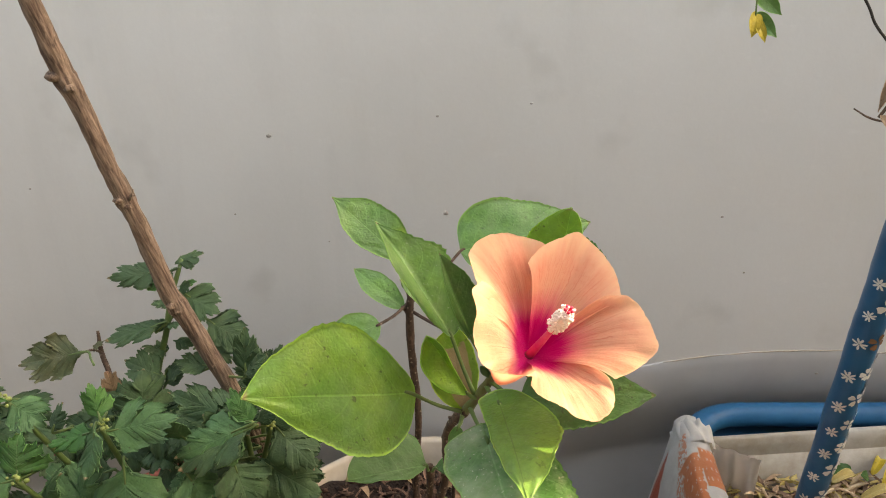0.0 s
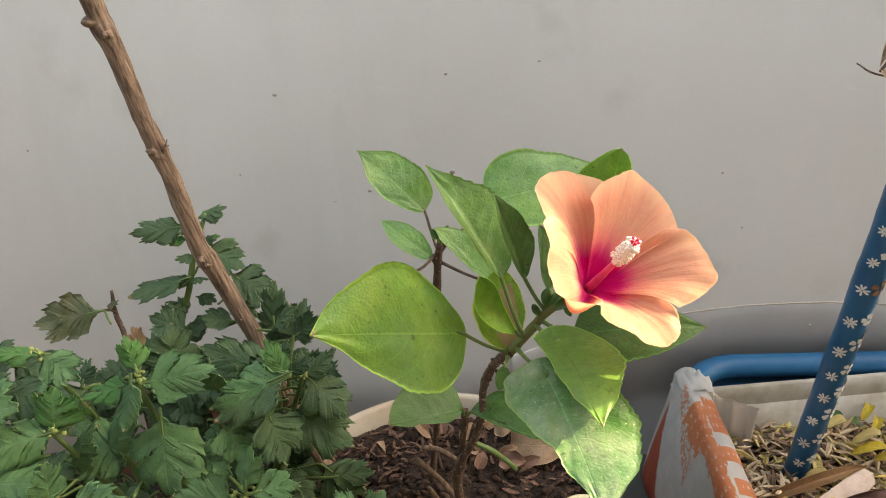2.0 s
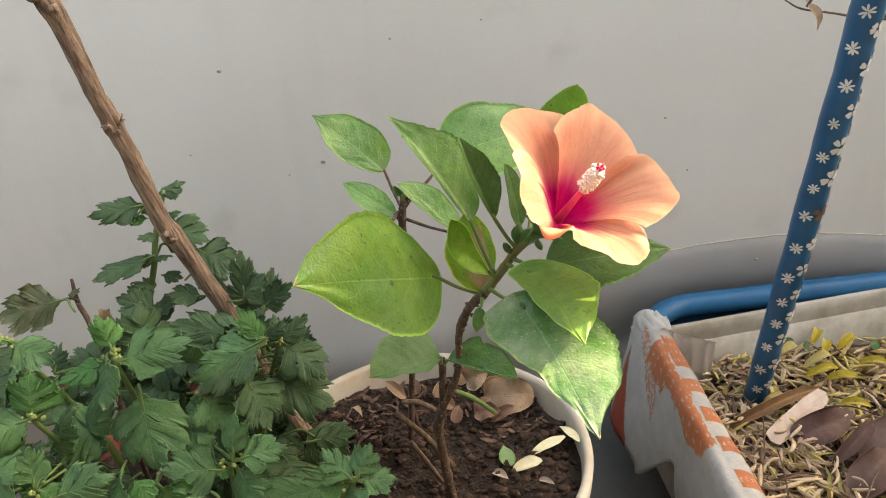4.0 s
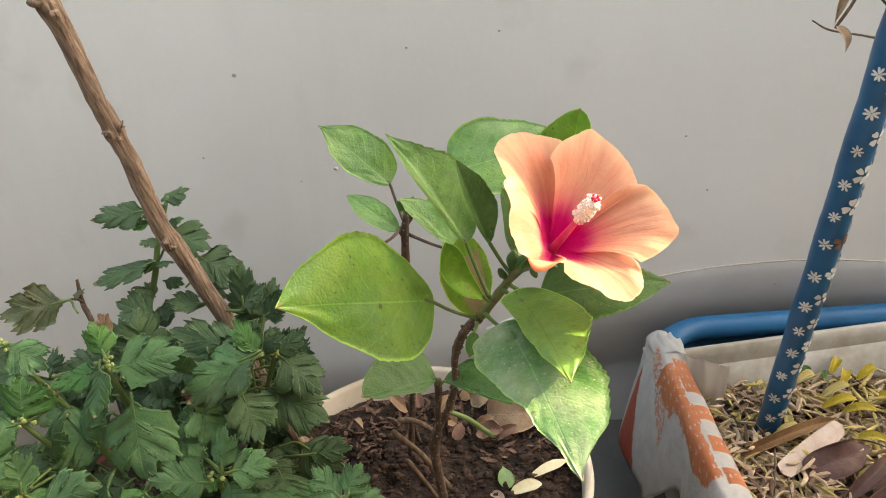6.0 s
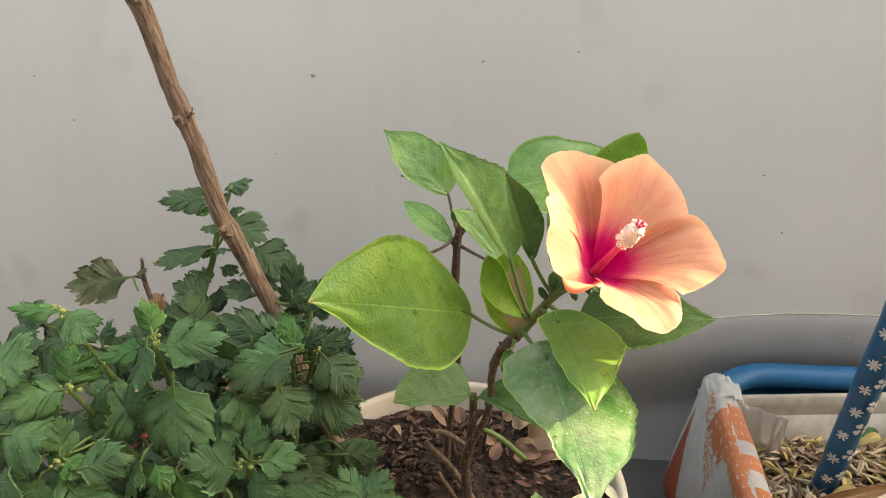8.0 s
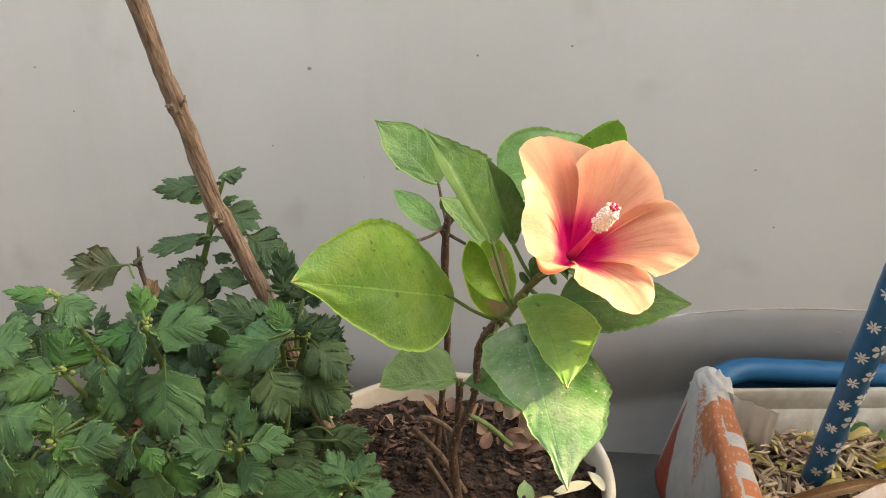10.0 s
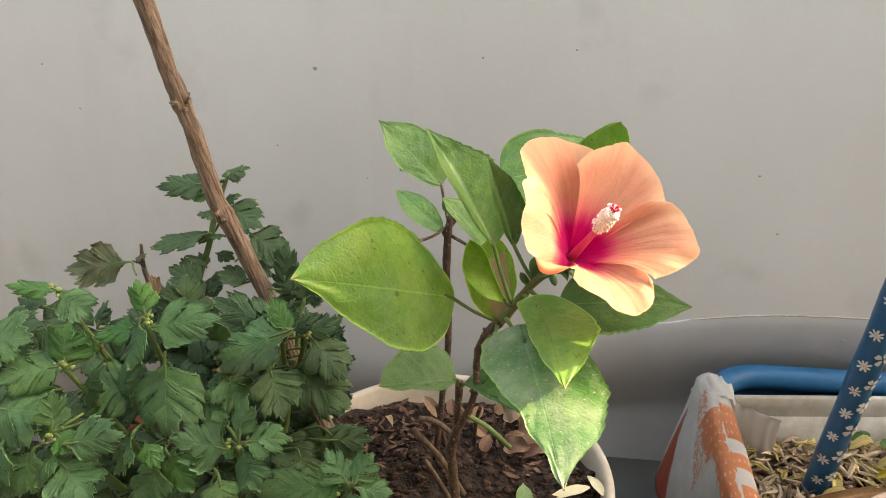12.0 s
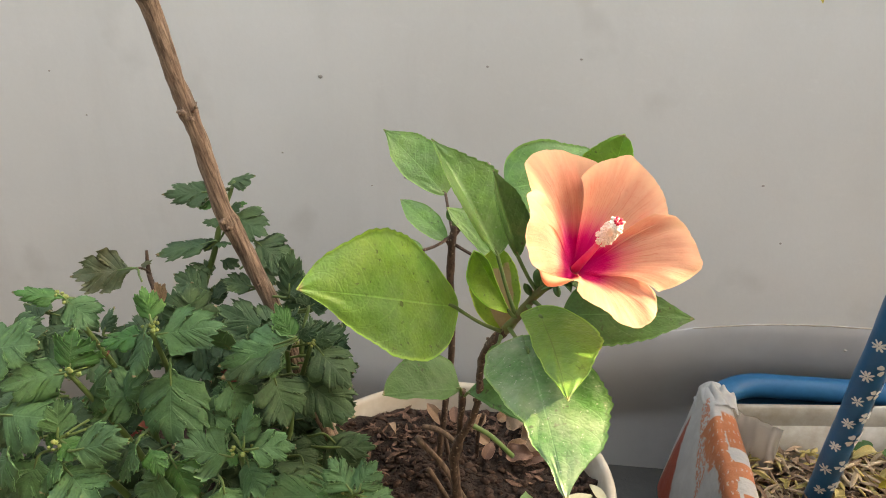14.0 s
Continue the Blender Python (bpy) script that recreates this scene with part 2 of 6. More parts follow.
def bag_paint():
    """Printed plastic: white film with an orange print, stripes by the fold and small rows of unreadable print."""
    m, nt, p = material("printed_plastic_film")
    uv = nt.nodes.new("ShaderNodeUVMap").outputs[0]
    sep = node(nt, "ShaderNodeSeparateXYZ", {0: uv})
    u, v = sep.outputs[0], sep.outputs[1]
    co = place(nt)
    n1 = noise_(nt, 30.0, 2, 0.5, co)
    white = mix(nt, step(nt, noise_(nt, 55.0, 4, 0.6, co), 0.4, 0.7), (0.72, 0.70, 0.68), (0.82, 0.81, 0.79))
    orange = mix(nt, n1, (0.78, 0.26, 0.11), (0.82, 0.35, 0.19))
    red = (0.58, 0.13, 0.08)
    # the outer face: an orange field with a wavy margin and a red edge
    wav = math_(nt, "ADD", u, math_(nt, "MULTIPLY", math_(nt, "SUBTRACT", noise_(nt, 34.0, 3, 0.6, co), 0.5), 0.22))
    field = math_(nt, "MULTIPLY", step(nt, wav, 0.50, 0.51), step(nt, wav, 0.73, 0.72))
    low = math_(nt, "ADD", v, math_(nt, "MULTIPLY", math_(nt, "SUBTRACT", n1, 0.5), 0.12))
    field = math_(nt, "MULTIPLY", field, math_(nt, "MULTIPLY", step(nt, low, 0.20, 0.21), step(nt, low, 0.68, 0.67)))
    # print rows
    brick = node(nt, "ShaderNodeTexBrick", {"Vector": uv, "Color1": (1, 1, 1, 1), "Color2": (1, 1, 1, 1), "Mortar": (0, 0, 0, 1), "Scale": 1.0, "Mortar Size": 0.014, "Brick Width": 0.05, "Row Height": 0.042}).outputs[0]
    rows = math_(nt, "MULTIPLY", brick, step(nt, noise_(nt, 22.0, 1, 0.5, uv), 0.44, 0.47))
    rows = math_(nt, "MULTIPLY", rows, step(nt, noise_(nt, 420.0, 2, 0.5, co), 0.42, 0.55))
    orange = mix(nt, math_(nt, "MULTIPLY", rows, 0.85), orange, (0.85, 0.72, 0.66))
    col = mix(nt, field, white, orange)
    # one slanting row of orange print on the white
    slant = math_(nt, "ABSOLUTE", math_(nt, "SUBTRACT", math_(nt, "ADD", u, math_(nt, "MULTIPLY", v, -0.75)), 0.55))
    word = math_(nt, "MULTIPLY", step(nt, slant, 0.045, 0.035), step(nt, noise_(nt, 300.0, 2, 0.5, co), 0.47, 0.52))
    word = math_(nt, "MULTIPLY", word, math_(nt, "MULTIPLY", step(nt, v, 0.10, 0.11), step(nt, v, 0.34, 0.33)))
    col = mix(nt, math_(nt, "MULTIPLY", word, 0.8), col, orange)
    corner = math_(nt, "SUBTRACT", math_(nt, "MULTIPLY_ADD", noise_(nt, 60.0, 2, 0.5, co), 0.06, u), math_(nt, "MULTIPLY", v, 1.5))
    foot = math_(nt, "MULTIPLY", math_(nt, "MULTIPLY", step(nt, corner, 0.66, 0.68), step(nt, u, 0.70, 0.72)), step(nt, v, 0.07, 0.08))
    col = mix(nt, foot, col, red)
    # bars across the fold
    band = math_(nt, "MULTIPLY", step(nt, low, 0.17, 0.18), step(nt, u, 0.50, 0.49))
    bars = math_(nt, "FRACT", math_(nt, "ADD", math_(nt, "MULTIPLY", v, 8.0), math_(nt, "MULTIPLY", u, 0.5)))
    bars = math_(nt, "MAXIMUM", step(nt, bars, 0.50, 0.53), step(nt, v, 0.30, 0.29))
    col = mix(nt, band, col, mix(nt, bars, white, orange))
    nt.links.new(col, p.inputs["Base Color"])
    p.inputs["Roughness"].default_value = 0.38
    bump(nt, p, noise_(nt, 130.0, 4, 0.6, co), 0.5, 0.002)
    return m


WALL = wall_paint()
CONCRETE = simple("concrete", (0.10, 0.098, 0.094), (0.15, 0.147, 0.14), 8.0, 0.9, 180.0, 0.4, 0.002)
SOIL = simple("dark_soil", (0.022, 0.013, 0.010), (0.060, 0.034, 0.024), 60.0, 0.95, 420.0, 0.9, 0.003)
CLOD = simple("soil_clod", (0.026, 0.014, 0.010), (0.105, 0.055, 0.038), 90.0, 0.95, 600.0, 0.8, 0.002)
WHITE_POT = simple("dirty_white_plastic", (0.66, 0.61, 0.53), (0.50, 0.38, 0.26), 10.0, 0.55, 160.0, 0.2, 0.001)
RED_POT = simple("dull_red_plastic", (0.30, 0.075, 0.055), (0.22, 0.05, 0.04), 20.0, 0.6, 160.0, 0.2)
BLUE = simple("blue_plastic", (0.005, 0.100, 0.225), (0.010, 0.140, 0.30), 14.0, 0.42, 240.0, 0.12, 0.0006)
BLUE.node_tree.nodes["Principled BSDF"].inputs["Specular IOR Level"].default_value = 0.28
BLUE_FILM = simple("blue_pole_film", (0.002, 0.075, 0.175), (0.006, 0.12, 0.255), 30.0, 0.36, 120.0, 0.35, 0.001)
LINER = simple("stained_white_liner", (0.52, 0.50, 0.46), (0.30, 0.26, 0.20), 22.0, 0.6, 140.0, 0.3)
PALE_FILM = simple("translucent_white_film", (0.74, 0.69, 0.66), (0.80, 0.77, 0.75), 40.0, 0.4, 160.0, 0.6, 0.002)
FILM_TR = node(PALE_FILM.node_tree, "ShaderNodeBsdfTranslucent", {0: (0.80, 0.77, 0.75, 1)})
FILM_MX = node(PALE_FILM.node_tree, "ShaderNodeMixShader", {0: 0.6, 1: PALE_FILM.node_tree.nodes["Principled BSDF"].outputs[0], 2: FILM_TR.outputs[0]})
PALE_FILM.node_tree.links.new(FILM_MX.outputs[0], PALE_FILM.node_tree.nodes["Material Output"].inputs[0])
DECAL = simple("white_decal", (0.80, 0.79, 0.76), (0.66, 0.64, 0.58), 70.0, 0.5, 300.0, 0.2)
NECK = simple("white_film", (0.78, 0.76, 0.74), (0.84, 0.83, 0.81), 40.0, 0.45, 160.0, 0.5, 0.0015)
CREAM = simple("cream_petal", (0.72, 0.66, 0.42), (0.80, 0.76, 0.56), 90.0, 0.6, 300.0, 0.3, 0.0006)
RUST = simple("worn_rust", (0.30, 0.15, 0.07), (0.16, 0.08, 0.04), 90.0, 0.8, 300.0, 0.4)
BAG = bag_paint()
LEAF_OLD = leaf_paint("yellowing_green_leaf", (0.114, 0.325, 0.058), (0.180, 0.451, 0.083), (0.271, 0.523, 0.075), 0.16, 0.36, 6.0)
LEAF_MID = leaf_paint("mid_green_leaf", (0.112, 0.297, 0.077), (0.172, 0.396, 0.108), (0.218, 0.455, 0.090), 0.20, 0.34, 7.0)
LEAF_DUSTY = leaf_paint("dusty_green_leaf", (0.119, 0.287, 0.084), (0.175, 0.385, 0.119), (0.210, 0.434, 0.084), 0.34, 0.36, 7.0)
LEAF_FILM = leaf_paint("dust_filmed_green_leaf", (0.066, 0.200, 0.055), (0.105, 0.265, 0.085), (0.128, 0.285, 0.070), 0.58, 0.30, 7.0, through_=0.14)
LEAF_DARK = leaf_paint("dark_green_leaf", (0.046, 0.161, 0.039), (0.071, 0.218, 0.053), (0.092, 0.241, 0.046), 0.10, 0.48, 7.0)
LEAF_OLIVE = leaf_paint("olive_green_leaf", (0.184, 0.458, 0.062), (0.254, 0.575, 0.089), (0.315, 0.646, 0.082), 0.14, 0.34, 6.0)
LEAF_VEINED = leaf_paint("olive_veined_leaf", (0.132, 0.309, 0.057), (0.186, 0.400, 0.077), (0.231, 0.455, 0.071), 0.12, 0.32, 6.0, (0.075, 0.060, 0.035))
LEAF_SERE = leaf_paint("browning_green_leaf", (0.202, 0.431, 0.048), (0.287, 0.539, 0.073), (0.473, 0.594, 0.073), 0.15, 0.45, 6.0, brown=1.0)
MUM = leaf_paint("chrysanthemum_leaf", (0.054, 0.154, 0.061), (0.102, 0.264, 0.106), (0.115, 0.282, 0.098), 0.06, 0.68, 5.0, (0.13, 0.28, 0.14), 0.18)
# Darker copy of MUM: shade painted into the inner, back and right-hand leaves.
MUM_SHADE = leaf_paint("shaded_chrysanthemum_leaf", (0.032, 0.092, 0.037), (0.060, 0.146, 0.060), (0.073, 0.150, 0.056), 0.06, 0.68, 5.0, (0.10, 0.17, 0.09), 0.15)
MUM_YOUNG = leaf_paint("young_chrysanthemum_leaf", (0.044, 0.186, 0.046), (0.069, 0.258, 0.061), (0.091, 0.288, 0.056), 0.12, 0.68, 5.0, (0.2, 0.34, 0.15), 0.25)
MUM_DEAD = leaf_paint("fading_chrysanthemum_leaf", (0.060, 0.100, 0.036), (0.095, 0.140, 0.052), (0.13, 0.125, 0.055), 0.2, 0.6, 5.0, (0.2, 0.18, 0.1), 0.2)
DRY = leaf_paint("dry_tan_leaf", (0.36, 0.21, 0.125), (0.50, 0.32, 0.21), (0.52, 0.36, 0.24), 0.1, 0.7, 6.0, None, 0.2)
DRY_RED = leaf_paint("dry_maroon_leaf", (0.085, 0.040, 0.036), (0.135, 0.065, 0.055), (0.15, 0.075, 0.06), 0.0, 0.6, 6.0, (0.12, 0.06, 0.05), 0.1)
YELLOW = leaf_paint("yellow_leaf", (0.60, 0.44, 0.04), (0.72, 0.55, 0.08), (0.70, 0.56, 0.10), 0.06, 0.5, 6.0, None, 0.3)
PETAL = petal_paint()
BARK = bark_paint("brown_stick_bark", (0.105, 0.060, 0.043), (0.37, 0.26, 0.195), (190, 190, 16), lean=(-9.4, 11.0, 0))
STEM = bark_paint("dark_brown_stem", (0.060, 0.034, 0.024), (0.13, 0.078, 0.054), (90, 90, 40), 0.8, 0.5)
TWIG = bark_paint("pale_brown_twig", (0.10, 0.062, 0.042), (0.18, 0.118, 0.082), (90, 90, 30), 0.85)
GREEN_STEM = simple("green_stem", (0.095, 0.17, 0.05), (0.14, 0.22, 0.07), 90.0, 0.5, 400.0, 0.2, 0.0005)
CALYX = simple("dark_green_calyx", (0.035, 0.10, 0.026), (0.06, 0.15, 0.04), 120.0, 0.5, 500.0, 0.3, 0.0005)
COLUMN = simple("pink_column", (0.80, 0.07, 0.24), (0.86, 0.20, 0.34), 120.0, 0.45, 500.0, 0.2, 0.0004)
ANTHER = simple("cream_pollen", (0.93, 0.91, 0.85), (0.95, 0.94, 0.90), 300.0, 0.7, 900.0, 0.3, 0.0004)
STIGMA = simple("crimson_stigma", (0.62, 0.01, 0.07), (0.72, 0.03, 0.10), 300.0, 0.6, 900.0, 0.3, 0.0004)
BUD = simple("pale_green_bud", (0.24, 0.32, 0.09), (0.34, 0.40, 0.14), 200.0, 0.6, 700.0, 0.4, 0.0006)
WIRE = simple("black_cable", (0.02, 0.018, 0.016), (0.035, 0.03, 0.028), 90.0, 0.5)


# ---- building blocks ----
def mesh_of(bm, name, mats, smooth=True, at=(0, 0, 0)):
    bmesh.ops.translate(bm, verts=bm.verts, vec=-Vector(at))
    me = bpy.data.meshes.new(name)
    bm.to_mesh(me)
    bm.free()
    for m in mats if isinstance(mats, (list, tuple)) else (mats,):
        me.materials.append(m)
    if smooth:
        me.polygons.foreach_set("use_smooth", [True] * len(me.polygons))
    return me


def thing(name, at, label, category, group="", kind=""):
    ob = new(name)
    ob.location = at
    ob.empty_display_size = 0.02
    return tagged(ob, label, category, group, kind)


def origin(ob):
    p = Vector((0, 0, 0))
    while ob is not None:
        p += ob.location
        ob = ob.parent
    return p


def part(name, bm, mat, parent, label="", smooth=True):
    """One mesh, built in world metres, as a part of parent."""
    ob = new(name, mesh_of(bm, name, mat, smooth, origin(parent)))
    ob.parent = parent
    return tagged(ob, label)


def single(name, bm, mat, at, label, category, group="", kind="", smooth=True):
    """A thing that is one mesh, built in world metres."""
    ob = new(name, mesh_of(bm, name, mat, smooth, at))
    ob.location = at
    return tagged(ob, label, category, group, kind)


def spline(pts, per=6):
    """A smooth line through points of any dimension."""
    pts = [np.array(p, float) for p in pts]
    ext = [2 * pts[0] - pts[1], *pts, 2 * pts[-1] - pts[-2]]
    out = []
    for i in range(1, len(ext) - 2):
        a, b, c, d = ext[i - 1:i + 3]
        for k in range(per):
            t = k / per
            out.append(0.5 * (2 * b + (c - a) * t + (2 * a - 5 * b + 4 * c - d) * t * t + (3 * b - a - 3 * c + d) * t ** 3))
    out.append(pts[-1])
    return out


def tube(bm, rows, sides=9, per=6, rough=0.0, seed=0.0, cap=True):
    """A round stem through rows of (x, y, z, radius)."""
    line = spline(rows, per)
    rings = []
    side = None
    for i, q in enumerate(line):
        c = Vector(q[:3])
        d = (Vector(line[min(i + 1, len(line) - 1)][:3]) - Vector(line[max(i - 1, 0)][:3])).normalized()
        if side is None:
            side = d.orthogonal().normalized()
        side = (side - d * side.dot(d)).normalized()
        up = d.cross(side)
        ring = []
        for k in range(sides):
            a = 2 * math.pi * k / sides
            off = side * math.cos(a) + up * math.sin(a)
            r = q[3]
            if rough:
                r *= 1 + rough * noise.noise((c + off * 0.02) * 90 + Vector((seed, 0, 0)))
            ring.append(bm.verts.new(c + off * r))
        rings.append(ring)
    for a, b in zip(rings, rings[1:]):
        for k in range(sides):
            bm.faces.new((a[k], a[(k + 1) % sides], b[(k + 1) % sides], b[k]))
    if cap:
        bm.faces.new(rings[0][::-1])
        bm.faces.new(rings[-1])
    return bm


def blob(bm, at, r, seed=0.0, squash=(1, 1, 1), sub=1, rough=0.35):
    made = bmesh.ops.create_icosphere(bm, subdivisions=sub, radius=1.0)["verts"]
    for v in made:
        n = v.co.copy()
        k = r * (1 + rough * noise.noise(n * 1.7 + Vector((seed, seed * 0.7, 0))))
        v.co = Vector(at) + Vector((n.x * squash[0], n.y * squash[1], n.z * squash[2])) * k
    return made


def thicken(bm, depth):
    """A second skin under the first, with a rim between them."""
    bm.normal_update()
    verts, rim = list(bm.verts), [e for e in bm.edges if e.is_boundary]
    out = {v: v.normal.copy() for v in verts}
    copy = bmesh.ops.duplicate(bm, geom=verts + list(bm.edges) + list(bm.faces))
    under = {v: copy["vert_map"][v] for v in verts}
    for v in verts:
        under[v].co = v.co - out[v] * depth
    bmesh.ops.reverse_faces(bm, faces=[f for f in copy["geom"] if isinstance(f, bmesh.types.BMFace)])
    for e in rim:
        a, b = e.verts
        bm.faces.new((a, b, under[b], under[a]))
    return bm


def blade(bm, base, tip, normal, width, peak=0.38, arch=0.06, fold=0.10, wave=0.03, teeth=0.05, seed=0, nu=30, nv=10, base_round=0.5, droop=0.0, twist=0.0, cup=0.0, thick=0.0004, acute=0.45):
    """A leaf from base to tip. arch bows it along, fold lifts both halves off the midrib, teeth notch the margin past the middle."""
    B, T = Vector(base), Vector(tip)
    ax = T - B
    L = ax.length
    ax.normalize()
    n = Vector(normal)
    n = (n - ax * n.dot(ax)).normalized()
    lat = ax.cross(n).normalized()
    uvl = bm.loops.layers.uv.verify()
    b_exp = base_round * (1 - peak) / peak
    top = peak ** base_round * (1 - peak) ** b_exp
    rnd_ = random.Random(seed)
    ph = rnd_.uniform(0, 6.28)
    rows = []
    uvs = {}
    for i in range(nu + 1):
        s = i / nu
        u = s
        f = (u ** base_round * (1 - u) ** b_exp) / top if 0 < u < 1 else 0.0
        h = 0.5 * width * f
        if u > 0.70:
            k = (u - 0.70) / 0.30
            h *= 1 - acute * k * k * (3 - 2 * k)
        if teeth and u > 0.35:
            h *= 1 - teeth * ((u * 15 + 0.3 * math.sin(ph)) % 1.0) * min(1, (u - 0.35) * 5)
        row = []
        for j in range(nv + 1):
            v = 2 * j / nv - 1
            tw = twist * (u - 0.3)
            x = v * h
            z = fold * abs(x) + cup * x * x / max(width, 1e-4) - arch * L * 4 * (u - 0.5) ** 2 + arch * L - droop * L * max(0, u - 0.55) ** 2 * 4
            z += wave * width * abs(v) ** 1.5 * math.sin(u * 9 + ph + (0.8 if v > 0 else -0.5)) * min(1, f * 1.5)
            z += 0.012 * width * noise.noise(Vector((u * 9, v * 4, seed * 1.3)))
            xx, zz = x * math.cos(tw) - z * math.sin(tw), x * math.sin(tw) + z * math.cos(tw)
            vert = bm.verts.new(B + ax * (u * L) + lat * xx + n * zz)
            uvs[vert] = (u, 0.5 + 0.5 * v)
            row.append(vert)
        rows.append(row)
    fs = []
    for a, b in zip(rows, rows[1:]):
        for j in range(nv):
            fs.append(bm.faces.new((a[j], a[j + 1], b[j + 1], b[j])))
    for f in fs:
        for lp in f.loops:
            lp[uvl].uv = uvs[lp.vert]
    bmesh.ops.remove_doubles(bm, verts=bm.verts, dist=1e-6)
    if thick:
        thicken(bm, thick)
    return bm


def along(stations, u):
    """A smooth half-width through (place, width) stations, nought at both ends."""
    pts = [(0.0, 0.0), *stations, (1.0, 0.0)]
    for k in range(len(pts) - 1):
        if u <= pts[k + 1][0]:
            break
    (u0, h0), (u1, h1) = pts[k], pts[k + 1]
    t = (u - u0) / (u1 - u0)
    if k == 0:
        return h1 * math.sqrt(max(0.0, t))
    ua, ha = pts[k - 1]
    s0 = (h1 - ha) / (u1 - ua)
    ub, hb = pts[k + 2] if k + 2 < len(pts) else (u1 + 1e-6, h1)
    s1 = (hb - h0) / (ub - u0)
    d = u1 - u0
    return max(0.0, (2 * t ** 3 - 3 * t * t + 1) * h0 + (t ** 3 - 2 * t * t + t) * d * s0 + (3 * t * t - 2 * t ** 3) * h1 + (t ** 3 - t * t) * d * s1)


def broad_leaf(bm, base, tip, normal, half, one, other, seed=0, arch=0.04, folds=(0.08, 0.08), teeth=0.03, back=0.0, cup=0.0, nu=64, nq=9, thick=0.0004):
    """A broad leaf whose halves have outlines and folds of their own: blunt teeth towards the tip, the blade quilted between the side veins. back: how far a heart-shaped base reaches behind the stalk."""
    B, T = Vector(base), Vector(tip)
    ax = T - B
    L = ax.length
    ax.normalize()
    n = Vector(normal)
    n = (n - ax * n.dot(ax)).normalized()
    lat = ax.cross(n).normalized()
    uvl = bm.loops.layers.uv.verify()
    rl = random.Random(seed)
    ph, ph2 = rl.uniform(0, 6.28), rl.uniform(0, 6.28)
    rows, uvs = [], {}
    for i in range(nu + 1):
        u = 0.5 - 0.5 * math.cos(math.pi * i / nu)
        row = []
        for j in range(-nq, nq + 1):
            sg, q = (1 if j > 0 else -1), abs(j) / nq
            h = half * along(one if sg > 0 else (other or one), u)
            if teeth and u > 0.2:
                k = u * (17 if half > 0.02 else 13) + 0.25 * math.sin(u * 11 + ph + sg)
                h *= 1 - teeth * min(1, (u - 0.2) * 4) * (k % 1.0) ** 1.5 * (1.6 if q > 0.85 else 0)
                h += half * 0.012 * math.sin(u * 23 + ph2 + sg) * min(1, 6 * (1 - u))
            phi = math.atan(folds[0 if sg > 0 else 1])
            w = q * h
            x, z = sg * w * math.cos(phi), w * math.sin(phi) + cup * q * q * h
            z += 0.06 * h * q ** 2 * math.sin(u * 8 + ph + 1.7 * sg)
            z -= 0.012 * half * math.cos(6.283 * 6.5 * (u - 0.3 * q ** 1.3)) * min(1, 4 * q) * min(1, 3 * u) * (1 - u)
            z += 0.03 * half * noise.noise(Vector((u * 5, sg * q * 3, seed * 1.3)))
            sway = 0.02 * L * math.sin(2.6 * u + ph2)
            y = u * L - back * L * q * q * (1 - u) ** 6
            vert = bm.verts.new(B + ax * y + lat * (x + sway * u * (1 - u)) + n * (z + arch * L * 4 * u * (1 - u)))
            uvs[vert] = (u, 0.5 + 0.5 * sg * q)
            row.append(vert)
        rows.append(row)
    for a, b in zip(rows, rows[1:]):
        for j in range(2 * nq):
            f = bm.faces.new((a[j], a[j + 1], b[j + 1], b[j]))
            for lp in f.loops:
                lp[uvl].uv = uvs[lp.vert]
    bmesh.ops.remove_doubles(bm, verts=bm.verts, dist=1e-6)
    thicken(bm, thick)
    return bm


# half of a chrysanthemum leaf's margin, from tip to base: (out from the midrib, along it); two side lobes, all with pointed teeth
LOBES = ((0.0, 1.0), (0.13, 0.96), (0.17, 0.91), (0.29, 0.89), (0.30, 0.82), (0.36, 0.76), (0.25, 0.68),
         (0.36, 0.75), (0.48, 0.83), (0.55, 0.79), (0.66, 0.85), (0.71, 0.77), (0.82, 0.77), (0.79, 0.69), (0.80, 0.62), (0.58, 0.55), (0.31, 0.45),
         (0.50, 0.53), (0.66, 0.57), (0.74, 0.53), (0.89, 0.57), (0.91, 0.49), (1.00, 0.45), (0.90, 0.37), (0.87, 0.29), (0.60, 0.24), (0.28, 0.18),
         (0.09, 0.09), (0.04, 0.0))


